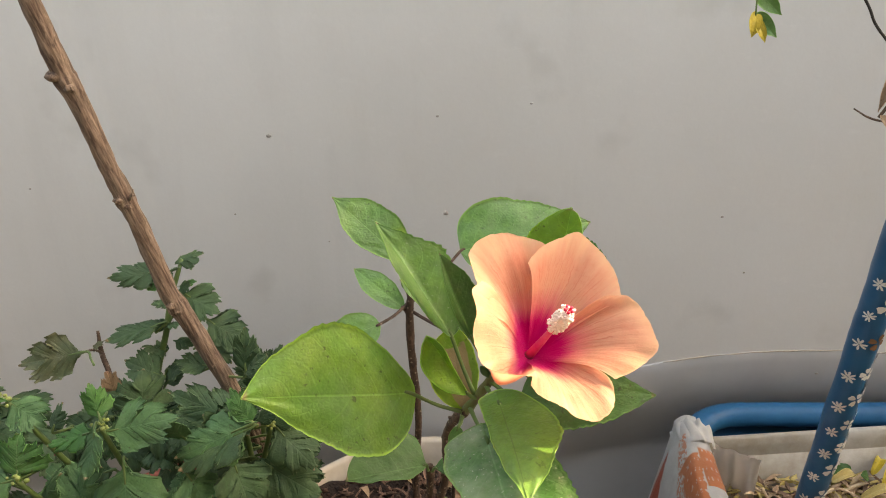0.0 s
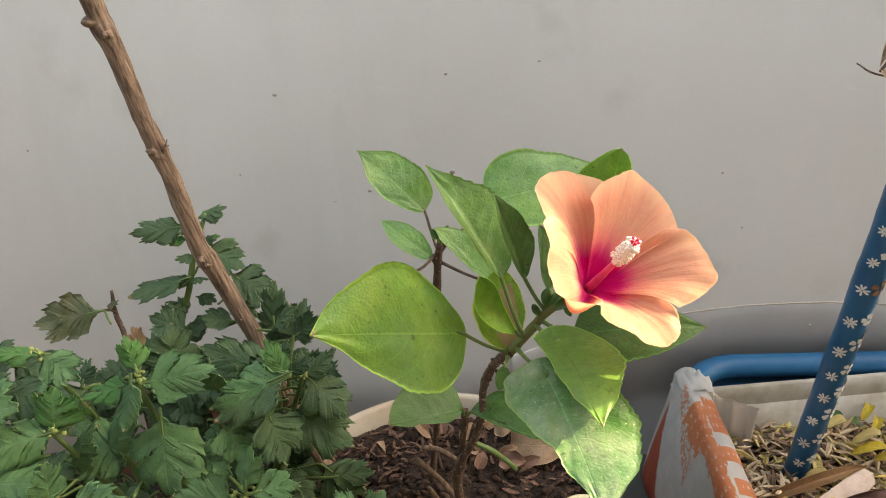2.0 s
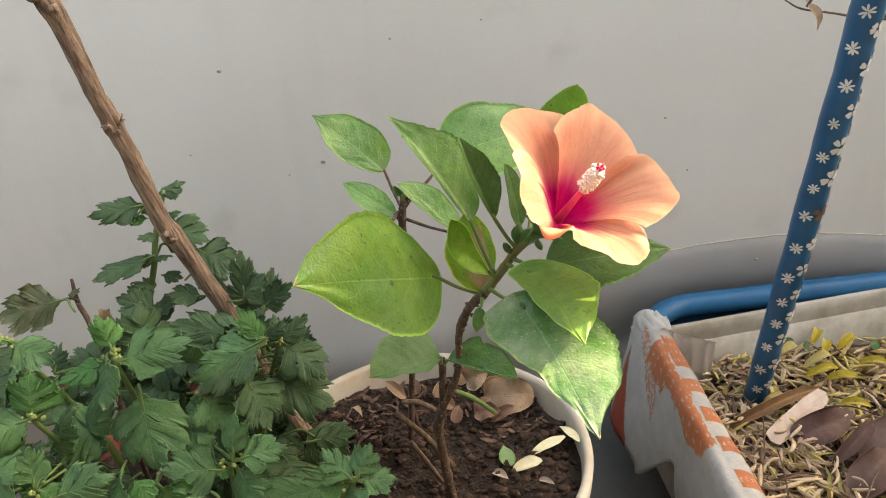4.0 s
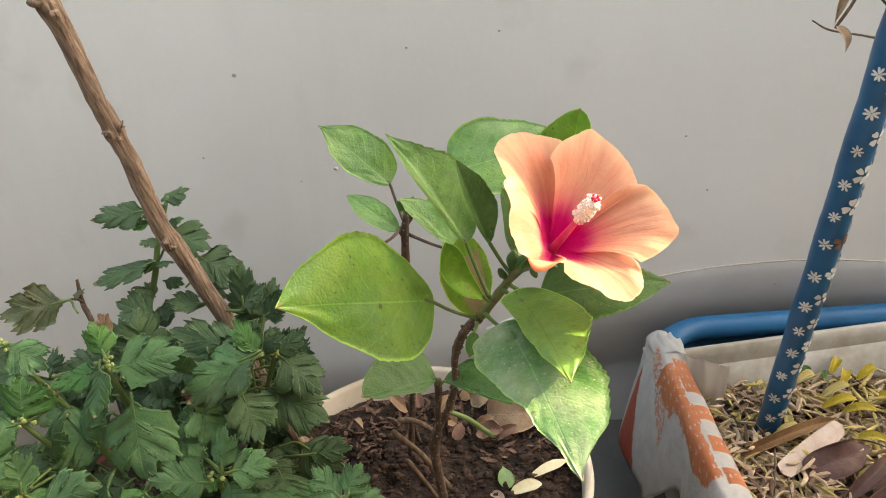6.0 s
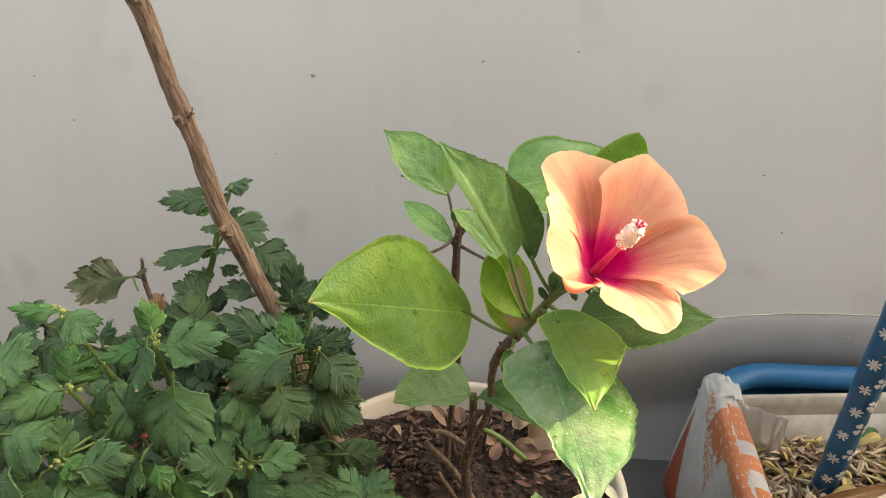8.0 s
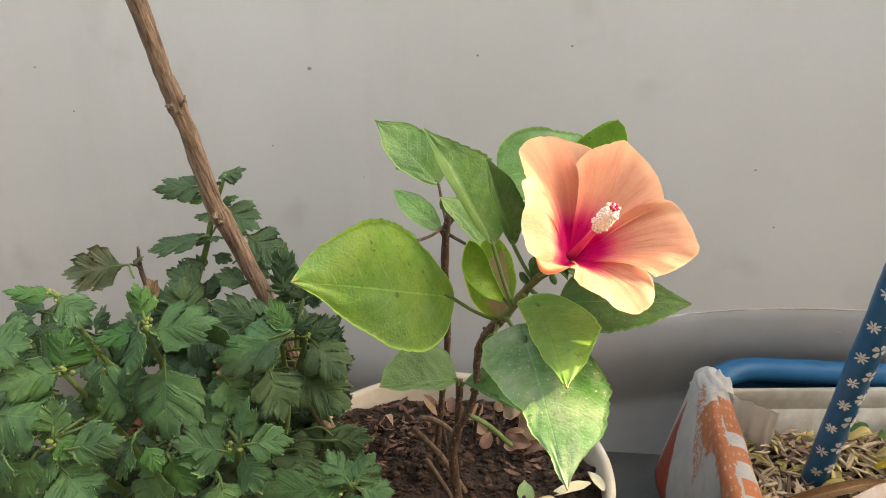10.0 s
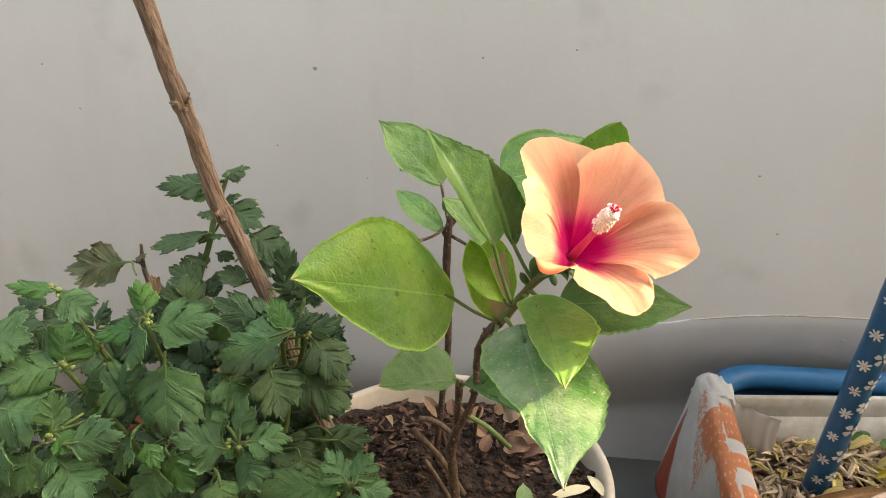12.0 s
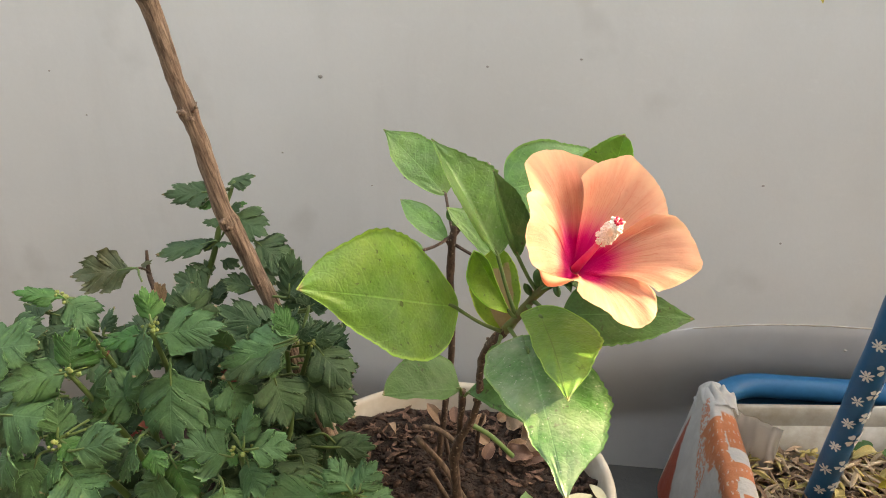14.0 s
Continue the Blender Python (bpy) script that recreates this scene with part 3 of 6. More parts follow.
def lobed(bm, base, tip, normal, width, seed=0, thick=0.0004):
    """A lobed and toothed leaf, sunk along its veins, drooping at its rim."""
    B, T = Vector(base), Vector(tip)
    ax = T - B
    L = ax.length
    ax.normalize()
    n = Vector(normal)
    n = (n - ax * n.dot(ax)).normalized()
    lat = ax.cross(n).normalized()
    uvl = bm.loops.layers.uv.verify()
    rl = random.Random(seed)
    ph, lift, droop, bend = rl.uniform(0, 6.28), rl.uniform(0.02, 0.26), rl.uniform(0.05, 0.28), rl.uniform(-0.10, 0.10)
    nv = 5
    for sg in (-1, 1):
        cols = []
        swell = rl.uniform(0.9, 1.08)
        for i, (ox, oy) in enumerate(spline(LOBES, 3)):
            ox = sg * 0.5 * width * ox * swell * (1 + 0.12 * math.sin(oy * 7 + ph + sg)) 
            oy = L * (oy + 0.03 * math.sin(ox * 60 / width + ph))
            # the lobes fan out from their roots on the midrib
            my = L * float(np.interp(i, (0, 18, 48, 78, 84), (0.97, 0.58, 0.33, 0.12, 0.0)))
            sink = max(0.0, 1 - min(i, abs(i - 31), abs(i - 61)) / 8)
            col = []
            for j in range(nv + 1):
                q = j / nv
                x, y = ox * q, my + (oy - my) * q
                u, v = y / L, x / (0.5 * width)
                z = lift * abs(x) - droop * width * (v * v + 1.4 * max(0.0, u - 0.45) ** 2) + bend * width * u * u
                z += 0.06 * width * q * q * math.sin(u * 6 + ph + sg) + 0.03 * width * noise.noise(Vector((u * 4, v * 3, seed * 1.7))) - 0.022 * width * sink * math.sin(math.pi * q)
                vert = bm.verts.new(B + ax * y + lat * x + n * z)
                col.append((vert, (u, 0.5 + 0.5 * max(-1, min(1, v)))))
            cols.append(col)
        for a, b in zip(cols, cols[1:]):
            for j in range(nv):
                quad = (a[j], b[j], b[j + 1], a[j + 1])
                f = bm.faces.new([k[0] for k in (quad[::-1] if sg > 0 else quad)])
                for lp, k in zip(f.loops, quad[::-1] if sg > 0 else quad):
                    lp[uvl].uv = k[1]
    bmesh.ops.remove_doubles(bm, verts=bm.verts, dist=2e-5)
    bmesh.ops.recalc_face_normals(bm, faces=bm.faces)
    thicken(bm, thick)
    return bm


def box(bm, lo, hi):
    vs = [bm.verts.new((x, y, z)) for x in (lo[0], hi[0]) for y in (lo[1], hi[1]) for z in (lo[2], hi[2])]
    for f in ((0, 1, 3, 2), (4, 6, 7, 5), (0, 4, 5, 1), (2, 3, 7, 6), (0, 2, 6, 4), (1, 5, 7, 3)):
        bm.faces.new([vs[i] for i in f])
    bmesh.ops.recalc_face_normals(bm, faces=bm.faces)
    return bm


def ring_wall(bm, outline, profile):
    """A wall swept round a closed outline(angle 0..1, inset) by a profile of (inset, height)."""
    n = 96
    cols = [[bm.verts.new(outline(i / n, ins, z)) for ins, z in profile] for i in range(n)]
    for i in range(n):
        a, b = cols[i], cols[(i + 1) % n]
        for k in range(len(profile) - 1):
            bm.faces.new((a[k], b[k], b[k + 1], a[k + 1]))
    bmesh.ops.recalc_face_normals(bm, faces=bm.faces)
    return bm


# ---- setting ----
bm = bmesh.new()
bmesh.ops.create_grid(bm, x_segments=60, y_segments=60, size=1.0)
for v in bm.verts:
    k = 1 + 900 * max(abs(v.co.x), abs(v.co.y)) ** 6
    v.co.x, v.co.y = v.co.x * k, v.co.y * k
    v.co.z = GROUND
single("ground", bm, CONCRETE, (0, 0, GROUND), "bare grey concrete ground at the foot of the wall", "ground", kind="structure")

def seam_height(x):
    d = max(-0.36, min(0.28, x - 0.33))
    return 0.211 - 0.65 * d * d + 0.0010 * noise.noise(Vector((x * 60, 0, 0)))


def shade_recess(x, z):
    """How far the wall foot is set back below the plaster seam, a made-up recess that darkens it."""
    e = max(-0.36, min(0.28, x - 0.33))
    d = max(0.0, 0.211 - 0.65 * e * e - z)
    return min(0.045, 3.5 * d * d if d < 0.064 else 0.01434 + 0.45 * (d - 0.064))


bm = bmesh.new()
box(bm, (-7, WALL_Y, 0.30), (9, WALL_Y + 0.2, WALL_TOP))
box(bm, (-7, WALL_Y + 0.06, GROUND - 0.05), (9, WALL_Y + 0.2, 0.30))
prev = None
for i in range(181):
    x = -0.9 + 0.012 * i if 0 < i < 180 else (-7 if i == 0 else 9)
    e = max(-0.36, min(0.28, x - 0.33))
    seam = 0.211 - 0.65 * e * e
    levels = [0.30, seam + 0.001] + [seam - 0.005 * k for k in range(1, 29)] + [GROUND - 0.05]
    col = [bm.verts.new((x, WALL_Y + shade_recess(x, z) + min(0.003, 0.05 * max(0.0, seam - z)), z)) for z in levels]
    if prev:
        for k in range(len(col) - 1):
            bm.faces.new((prev[k], prev[k + 1], col[k + 1], col[k])).smooth = True
    prev = col
single("wall_back", bm, WALL, (0, WALL_Y + 0.1, GROUND), "plain grey painted wall with faint stains and specks", "wall", kind="structure", smooth=False)

# Unseen parapet behind the camera, added to block low sky from the wall foot.
bm = bmesh.new()
box(bm, (-7, -0.23, GROUND - 0.05), (9, -0.09, 1.06))
single("wall_front", bm, simple("blocker_grey", (0.12, 0.115, 0.11), (0.17, 0.165, 0.155), 5.0, 0.9, 160.0, 0.3, 0.002), (0, -0.16, GROUND), "unseen low dull grey parapet, added behind the camera to dim the lower wall", "wall", kind="structure", smooth=False)



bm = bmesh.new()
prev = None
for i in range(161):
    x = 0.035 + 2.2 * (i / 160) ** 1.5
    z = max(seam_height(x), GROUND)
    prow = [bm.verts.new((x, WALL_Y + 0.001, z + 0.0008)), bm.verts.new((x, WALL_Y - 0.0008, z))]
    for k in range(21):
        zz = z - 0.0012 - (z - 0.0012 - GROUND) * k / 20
        prow.append(bm.verts.new((x, WALL_Y - 0.0012 + shade_recess(x, zz), zz)))
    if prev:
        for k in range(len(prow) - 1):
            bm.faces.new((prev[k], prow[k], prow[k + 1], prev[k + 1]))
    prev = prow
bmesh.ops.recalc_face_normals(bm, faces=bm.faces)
# Darker coat below the seam, partly painted shade; it fades out to the left.
SKIRT, nt, p = material("part_shade_plaster")
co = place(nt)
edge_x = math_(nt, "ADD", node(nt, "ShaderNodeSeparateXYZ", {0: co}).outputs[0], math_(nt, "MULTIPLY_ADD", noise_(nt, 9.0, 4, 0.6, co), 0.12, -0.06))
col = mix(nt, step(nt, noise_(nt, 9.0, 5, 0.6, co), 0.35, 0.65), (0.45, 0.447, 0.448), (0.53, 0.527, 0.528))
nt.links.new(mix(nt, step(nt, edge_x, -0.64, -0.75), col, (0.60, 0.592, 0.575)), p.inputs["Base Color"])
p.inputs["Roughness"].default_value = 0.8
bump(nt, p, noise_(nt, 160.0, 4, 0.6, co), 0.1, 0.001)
single("plaster_skirting", bm, SKIRT, (0.8, WALL_Y, GROUND), "thin plaster coat along the wall foot, darkened partly as painted shade, with a curved edge", "plaster", kind="structure")
bm = bmesh.new()
tube(bm, [(x, WALL_Y - 0.0008, seam_height(x), 0.0007 + 0.0004 * noise.noise(Vector((x * 130, 2, 0)))) for x in [0.19 + 0.012 * i for i in range(60)]], 6, 2, 0.5, 4.0)
single("plaster_edge", bm, simple("crumbled_plaster", (0.40, 0.35, 0.29), (0.52, 0.47, 0.41), 160.0, 0.95, 600.0, 0.4), (0.5, WALL_Y, 0.21), "crumbled tan edge of the plaster coat on the wall", "plaster", kind="structure")

# dark specks stuck to the wall
bm = bmesh.new()
for i, (x, z, r) in enumerate(((-0.182, 0.441, 0.0024), (-0.025, 0.455, 0.0014), (0.059, 0.464, 0.0016), (0.234, 0.353, 0.0018), (0.259, 0.296, 0.0014), (-0.102, 0.345, 0.0028), (-0.022, 0.362, 0.0030), (-0.225, 0.365, 0.0012), (-0.424, 0.395, 0.0014), (-0.455, 0.438, 0.0012), (-0.136, 0.335, 0.0010))):
    blob(bm, (x, WALL_Y, z), r, i * 3.1, (1, 0.35, 0.8), 1, 0.6)
blob(bm, (0.341, WALL_Y + shade_recess(0.341, 0.184) - 0.002, 0.184), 0.0022, 9.0, (1, 0.4, 0.7), 1, 0.6)
single("wall_specks", bm, simple("dirt_speck", (0.34, 0.31, 0.28), (0.44, 0.41, 0.38), 300.0, 0.9), (0, WALL_Y, 0.4), "dark specks of dirt stuck to the grey wall", "dirt", kind="stuff")

# ---- the white pot with soil ----
PC = Vector((-0.034, 0.540, 0.0))
POT_R, RIM_Z, SOIL_Z = 0.137, 0.172, 0.157


def pot_outline(cx, cy, R, ob2=0.0, ph=0.0):
    def f(a, inset, z):
        t = 2 * math.pi * a
        r = R * (1 + ob2 * math.cos(2 * (t - ph)) + 0.006 * math.sin(3 * t + 1)) - inset
        return Vector((cx + r * math.cos(t), cy + r * math.sin(t), z + 0.0012 * math.sin(5 * t)))
    return f


pot = thing("flower_pot", (PC.x, PC.y, GROUND), "round dirty white plastic flower pot, full of dark soil", "flower pot")
bm = bmesh.new()
ring_wall(bm, pot_outline(PC.x, PC.y, POT_R, 0.022, radians(95)), ((0.139, GROUND), (0.034, GROUND), (0.004, RIM_Z - 0.02), (0.001, RIM_Z - 0.016), (0.0, RIM_Z - 0.003), (0.0015, RIM_Z), (0.0055, RIM_Z), (0.0075, RIM_Z - 0.003), (0.009, RIM_Z - 0.02), (0.018, RIM_Z - 0.06), (0.139, RIM_Z - 0.07)))
part("pot_body", bm, WHITE_POT, pot)


def litter_rise(y):
    return 0.016 * min(1.0, max(0.0, (y - 0.655) / 0.05))


def heap(cx, cy, R, z, amp, seed, n=70, rim=0.0, sx=1.0, sy=1.0, rise=None):
    bm = bmesh.new()
    rings = [[bm.verts.new((0, 0, 0))]]
    for i in range(1, n // 2):
        rings.append([bm.verts.new((0, 0, 0)) for _ in range(72)])
    for i, ring in enumerate(rings):
        rr = i / (len(rings) - 1)
        for k, v in enumerate(ring):
            a = 2 * math.pi * k / 72
            x, y = cx + sx * R * rr * math.cos(a), cy + sy * R * rr * math.sin(a)
            q = Vector((x, y, seed))
            zz = z + amp * (noise.noise(q * 14) + 0.6 * noise.noise(q * 38) + 0.45 * noise.noise(q * 90)) + rim * rr ** 3 + (rise(y) if rise else 0.0)
            v.co = (x, y, zz)
    for k in range(72):
        bm.faces.new((rings[0][0], rings[1][k], rings[1][(k + 1) % 72]))
    for a, b in zip(rings[1:], rings[2:]):
        for k in range(72):
            bm.faces.new((a[k], b[k], b[(k + 1) % 72], a[(k + 1) % 72]))
    bmesh.ops.recalc_face_normals(bm, faces=bm.faces)
    return bm


single("potting_soil", heap(PC.x, PC.y, POT_R - 0.005, SOIL_Z - 0.004, 0.013, 2.0, 110), SOIL, (PC.x, PC.y, SOIL_Z), "dark brown crumbly soil in the white pot", "soil", kind="stuff")


def soil_top(x, y):
    """The height of the uneven soil in the white pot."""
    q = Vector((x, y, 2.0))
    return SOIL_Z - 0.004 + 0.013 * (noise.noise(q * 14) + 0.6 * noise.noise(q * 38) + 0.45 * noise.noise(q * 90))


rg = random.Random(5)
bm = bmesh.new()
for i in range(3600):
    a, q = rg.uniform(0, 6.283), math.sqrt(rg.random()) * (POT_R - 0.014)
    r = rg.choice((0.0005, 0.0006, 0.0008, 0.0010, 0.0013, 0.0018, 0.0026, 0.0040))
    x, y = PC.x + q * math.cos(a), PC.y + q * math.sin(a)
    blob(bm, (x, y, soil_top(x, y) + 0.35 * r), r, i * 1.7, (1, rg.uniform(0.5, 1), rg.uniform(0.5, 0.9)), 1, 1.3)
single("soil_clods", bm, CLOD, (PC.x, PC.y, SOIL_Z), "small clods and crumbs lying on the soil in the white pot", "soil", kind="stuff")


def chip(bm, at, length, width, yaw, pitch, curl, seed, roll=0.0):
    """A curled sliver of bark or dried leaf."""
    d = Vector((math.cos(yaw) * math.cos(pitch), math.sin(yaw) * math.cos(pitch), math.sin(pitch)))
    up = Vector((-math.sin(roll) * math.sin(yaw), math.sin(roll) * math.cos(yaw), math.cos(roll)))
    b2 = bmesh.new()
    blade(b2, Vector(at) - d * length / 2, Vector(at) + d * length / 2, up, width, 0.44, curl, -0.9, 0.15, 0.0, seed, 5, 2, 0.55, thick=0.0006, acute=0.2)
    me = bpy.data.meshes.new("tmp")
    b2.to_mesh(me)
    b2.free()
    bm.from_mesh(me)
    bpy.data.meshes.remove(me)


bm = bmesh.new()
for i in range(210):
    a, q = rg.uniform(0.2, 3.6), (0.35 + 0.62 * math.sqrt(rg.random())) * (POT_R - 0.016)
    x, y = PC.x + q * math.cos(a), PC.y + q * math.sin(a)
    chip(bm, (x, y, soil_top(x, y) + rg.uniform(0.002, 0.006)), rg.uniform(0.006, 0.017), rg.uniform(0.0018, 0.0040), rg.uniform(0, 3.14), rg.uniform(-0.3, 0.5), rg.uniform(-0.1, 0.2), i, rg.uniform(-0.6, 0.6))
single("bark_chips", bm, bark_paint("bark_chip", (0.085, 0.042, 0.030), (0.25, 0.14, 0.10), (90, 90, 90)), (PC.x, PC.y, SOIL_Z), "brown bark chips strewn over the potting soil", "bark chips", kind="stuff")


def fallen(base, tip, n, w, mat, label, **kw):
    bm = bmesh.new()
    base, tip = Vector(base) + Vector((0, 0, 0.008)), Vector(tip) + Vector((0, 0, 0.008))
    blade(bm, base, tip, n, w, **kw)
    return single("dry_leaf", bm, mat, base, label, "leaf", "dry leaves on the soil")


TWIG_SCRAP = leaf_paint("brown_scrap", (0.20, 0.105, 0.075), (0.30, 0.165, 0.12), (0.32, 0.18, 0.13), 0.0, 0.7, 6.0, None, 0.1)
PINKISH = leaf_paint("pinkish_scrap", (0.42, 0.29, 0.22), (0.56, 0.42, 0.34), (0.58, 0.45, 0.37), 0.0, 0.7, 6.0, None, 0.1)
fallen((0.024, 0.613, 0.154), (0.068, 0.605, 0.157), (0.05, -0.75, 0.65), 0.036, DRY, "large crumpled tan dry leaf against the pot rim", arch=0.10, fold=0.25, wave=0.16, base_round=0.22, acute=0.1, seed=3)
fallen((0.010, 0.634, 0.160), (0.030, 0.628, 0.170), (-0.2, -0.8, 0.5), 0.024, DRY, "crumpled tan dry leaf on the soil", arch=0.2, fold=0.4, wave=0.15, base_round=0.3, seed=4)
for i, (x, y, a, ln) in enumerate(((-0.006, 0.584, 1.3, 0.022), (-0.020, 0.624, 1.1, 0.024), (-0.046, 0.628, 2.2, 0.030), (-0.036, 0.632, 1.7, 0.022), (0.014, 0.602, 0.4, 0.016), (-0.004, 0.606, 2.4, 0.016), (0.030, 0.588, 0.2, 0.018), (0.002, 0.640, 0.9, 0.020))):
    d = Vector((math.cos(a), math.sin(a) * 0.6, 0.35)) * ln
    b = Vector((x, y, 0.152))
    fallen(b, b + d, (0.1, -0.7, 0.6), 0.010, DRY if i % 3 else TWIG_SCRAP, "small curled tan scrap of dry leaf on the soil", arch=0.12, fold=0.5, base_round=0.3, seed=90 + i)
fallen((0.051, 0.530, 0.155), (0.082, 0.542, 0.159), (0, -0.2, 1), 0.009, CREAM, "narrow pale yellow fallen petal on the soil", seed=5, peak=0.6, arch=0.05)
fallen((0.082, 0.560, 0.155), (0.091, 0.532, 0.160), (0.3, -0.2, 1), 0.010, CREAM, "narrow pale yellow fallen petal on the soil", seed=6, peak=0.6)
fallen((0.034, 0.514, 0.155), (0.058, 0.516, 0.160), (0, -0.3, 1), 0.011, CREAM, "folded pale yellow fallen petal on the soil", seed=7, peak=0.6, fold=0.5)
fallen((0.0315, 0.518, 0.156), (0.030, 0.534, 0.164), (0.3, -0.7, 0.6), 0.014, LEAF_DUSTY, "small pale green fallen leaf on the soil", seed=8)
fallen((0.019, 0.516, 0.154), (0.029, 0.503, 0.157), (0, -0.3, 1), 0.007, PINKISH, "small pinkish-tan leaf scrap on the soil", seed=9, fold=0.6)
fallen((0.053, 0.504, 0.152), (0.063, 0.494, 0.155), (0, -0.3, 1), 0.005, PINKISH, "small pinkish-tan leaf scrap on the soil", seed=12, fold=0.6)
fallen((0.013, 0.592, 0.154), (0.035, 0.586, 0.158), (0.1, -0.6, 0.8), 0.016, TWIG_SCRAP, "crumpled reddish-brown dry leaf on the soil", seed=13, fold=0.5, wave=0.2, base_round=0.3)
fallen((-0.075, 0.475, 0.155), (-0.055, 0.455, 0.162), (0, -0.5, 1), 0.020, DRY, "folded tan dry leaf on the soil", seed=10, fold=0.5)
fallen((-0.095, 0.615, 0.156), (-0.085, 0.600, 0.158), (0.4, -0.4, 1), 0.006, DRY, "small curled pale leaf scrap on the soil", seed=11, arch=0.3)

# ---- hibiscus ----
hib = thing("hibiscus_plant", (-0.014, 0.50, SOIL_Z), "potted hibiscus with one salmon flower and glossy green leaves", "hibiscus")
bm = bmesh.new()
tube(bm, ((-0.014, 0.494, 0.140, 0.0037), (-0.0180, 0.488, 0.190, 0.0034), (-0.0205, 0.482, 0.225, 0.0034), (-0.0205, 0.476, 0.248, 0.0036), (-0.0155, 0.468, 0.270, 0.0029), (-0.0085, 0.462, 0.288, 0.0023), (-0.004, 0.458, 0.310, 0.0022), (-0.003, 0.449, 0.334, 0.0022), (-0.0005, 0.438, 0.352, 0.0026), (0.0030, 0.431, 0.364, 0.0022), (0.0105, 0.418, 0.379, 0.0026), (0.0135, 0.415, 0.385, 0.0022)), 12, 6, 0.45, 1.0)
rk = random.Random(17)
for i, (x, y, z) in enumerate(((-0.0205, 0.480, 0.232), (-0.0175, 0.471, 0.262), (-0.010, 0.463, 0.284), (-0.0045, 0.458, 0.308), (-0.003, 0.452, 0.328), (-0.001, 0.441, 0.349), (0.003, 0.431, 0.364), (0.008, 0.422, 0.374), (-0.0165, 0.489, 0.180), (-0.019, 0.485, 0.208))):
    for k in range(3):
        d = Vector((rk.uniform(-1, 1), -0.6, rk.uniform(-0.4, 0.4))).normalized()
        blob(bm, Vector((x, y, z)) + d * 0.0022 + Vector((0, 0, rk.uniform(-0.004, 0.004))), rk.uniform(0.0008, 0.0017), i * 3.0 + k, (1, 1, 0.7), 1, 0.5)
main_stem = part("main_stem", bm, STEM, hib, "knotty brown main stem")
bm = bmesh.new()
tube(bm, ((0.0120, 0.4165, 0.382, 0.0027), (0.018, 0.410, 0.393, 0.0022), (0.0215, 0.406, 0.401, 0.0025), (0.026, 0.401, 0.411, 0.0021), (0.030, 0.396, 0.418, 0.0024), (0.033, 0.392, 0.423, 0.0022)), 12, 6, 0.35, 6.0)
part("upper_stem", bm, simple("green_brown_bark", (0.15, 0.20, 0.065), (0.17, 0.125, 0.075), 130.0, 0.65, 500.0, 0.5, 0.001), hib, "green-brown young upper stem")
bm = bmesh.new()
tube(bm, ((-0.046, 0.575, 0.142, 0.0028), (-0.038, 0.562, 0.220, 0.0025), (-0.0315, 0.550, 0.287, 0.0026), (-0.032, 0.541, 0.345, 0.0027), (-0.0305, 0.533, 0.378, 0.0028), (-0.0285, 0.530, 0.395, 0.0021)), 9, 6, 0.25, 4.0)
tube(bm, ((-0.030, 0.534, 0.386, 0.0026), (-0.024, 0.531, 0.396, 0.0024), (-0.019, 0.530, 0.397, 0.0022)), 8, 4, 0.2, 7.0)
part("back_stem", bm, STEM, hib, "thin dark back stem")
for k, rows in enumerate((
        ((-0.013, 0.490, 0.195, 0.0023), (-0.030, 0.494, 0.222, 0.0021), (-0.049, 0.489, 0.250, 0.0020)),
        ((-0.018, 0.484, 0.250, 0.0017), (-0.032, 0.488, 0.258, 0.0019), (-0.045, 0.490, 0.259, 0.0017)),
        ((-0.019, 0.525, 0.143, 0.0020), (-0.032, 0.510, 0.185, 0.0019), (-0.042, 0.500, 0.214, 0.0019)),
        ((-0.036, 0.590, 0.145, 0.0020), (-0.040, 0.585, 0.180, 0.0019), (-0.044, 0.582, 0.205, 0.0017)),
        ((-0.014, 0.600, 0.145, 0.0019), (-0.012, 0.590, 0.185, 0.0017), (-0.008, 0.585, 0.205, 0.0017)))):
    bm = bmesh.new()
    tube(bm, rows, 9, 5, 0.3, 10 + k)
    part("cut_branch", bm, TWIG if k in (0, 1, 2) else STEM, hib)
bm = bmesh.new()
tube(bm, ((-0.010, 0.466, 0.282, 0.0017), (0.004, 0.468, 0.272, 0.0017), (0.019, 0.472, 0.254, 0.0017)), 8, 5, 0.1, 21)
part("green_shoot", bm, GREEN_STEM, hib, "short green side shoot with a cut end")
bm = bmesh.new()
tube(bm, ((-0.0175, 0.474, 0.255, 0.0026), (-0.0160, 0.466, 0.285, 0.0020), (-0.0150, 0.461, 0.302, 0.0021), (-0.0145, 0.459, 0.312, 0.0024)), 8, 5, 0.4, 23)
part("side_shoot", bm, STEM, hib)


def hib_leaf(seed, b, t, n, half, mat, foot, one, other, **kw):
    """A leaf from base to tip, facing n, on a petiole from its foot on the stem; the outlines of its halves are stations of (place along, half-width)."""
    bm = bmesh.new()
    broad_leaf(bm, b, t, n, half, one, other, seed, **kw)
    lf = part("leaf", bm, mat, hib)
    bm = bmesh.new()
    B, F = Vector(b), Vector(foot)
    into = B + (Vector(t) - B) * 0.05
    mid = (B + F) / 2 + Vector((0, 0, -0.0015))
    tube(bm, ((*F, 0.0013), (*mid, 0.0010), (*B, 0.0010), (*into, 0.0006)), 7, 5)
    part("petiole", bm, GREEN_STEM if mat is not LEAF_MID else STEM, lf, "thin green petiole")


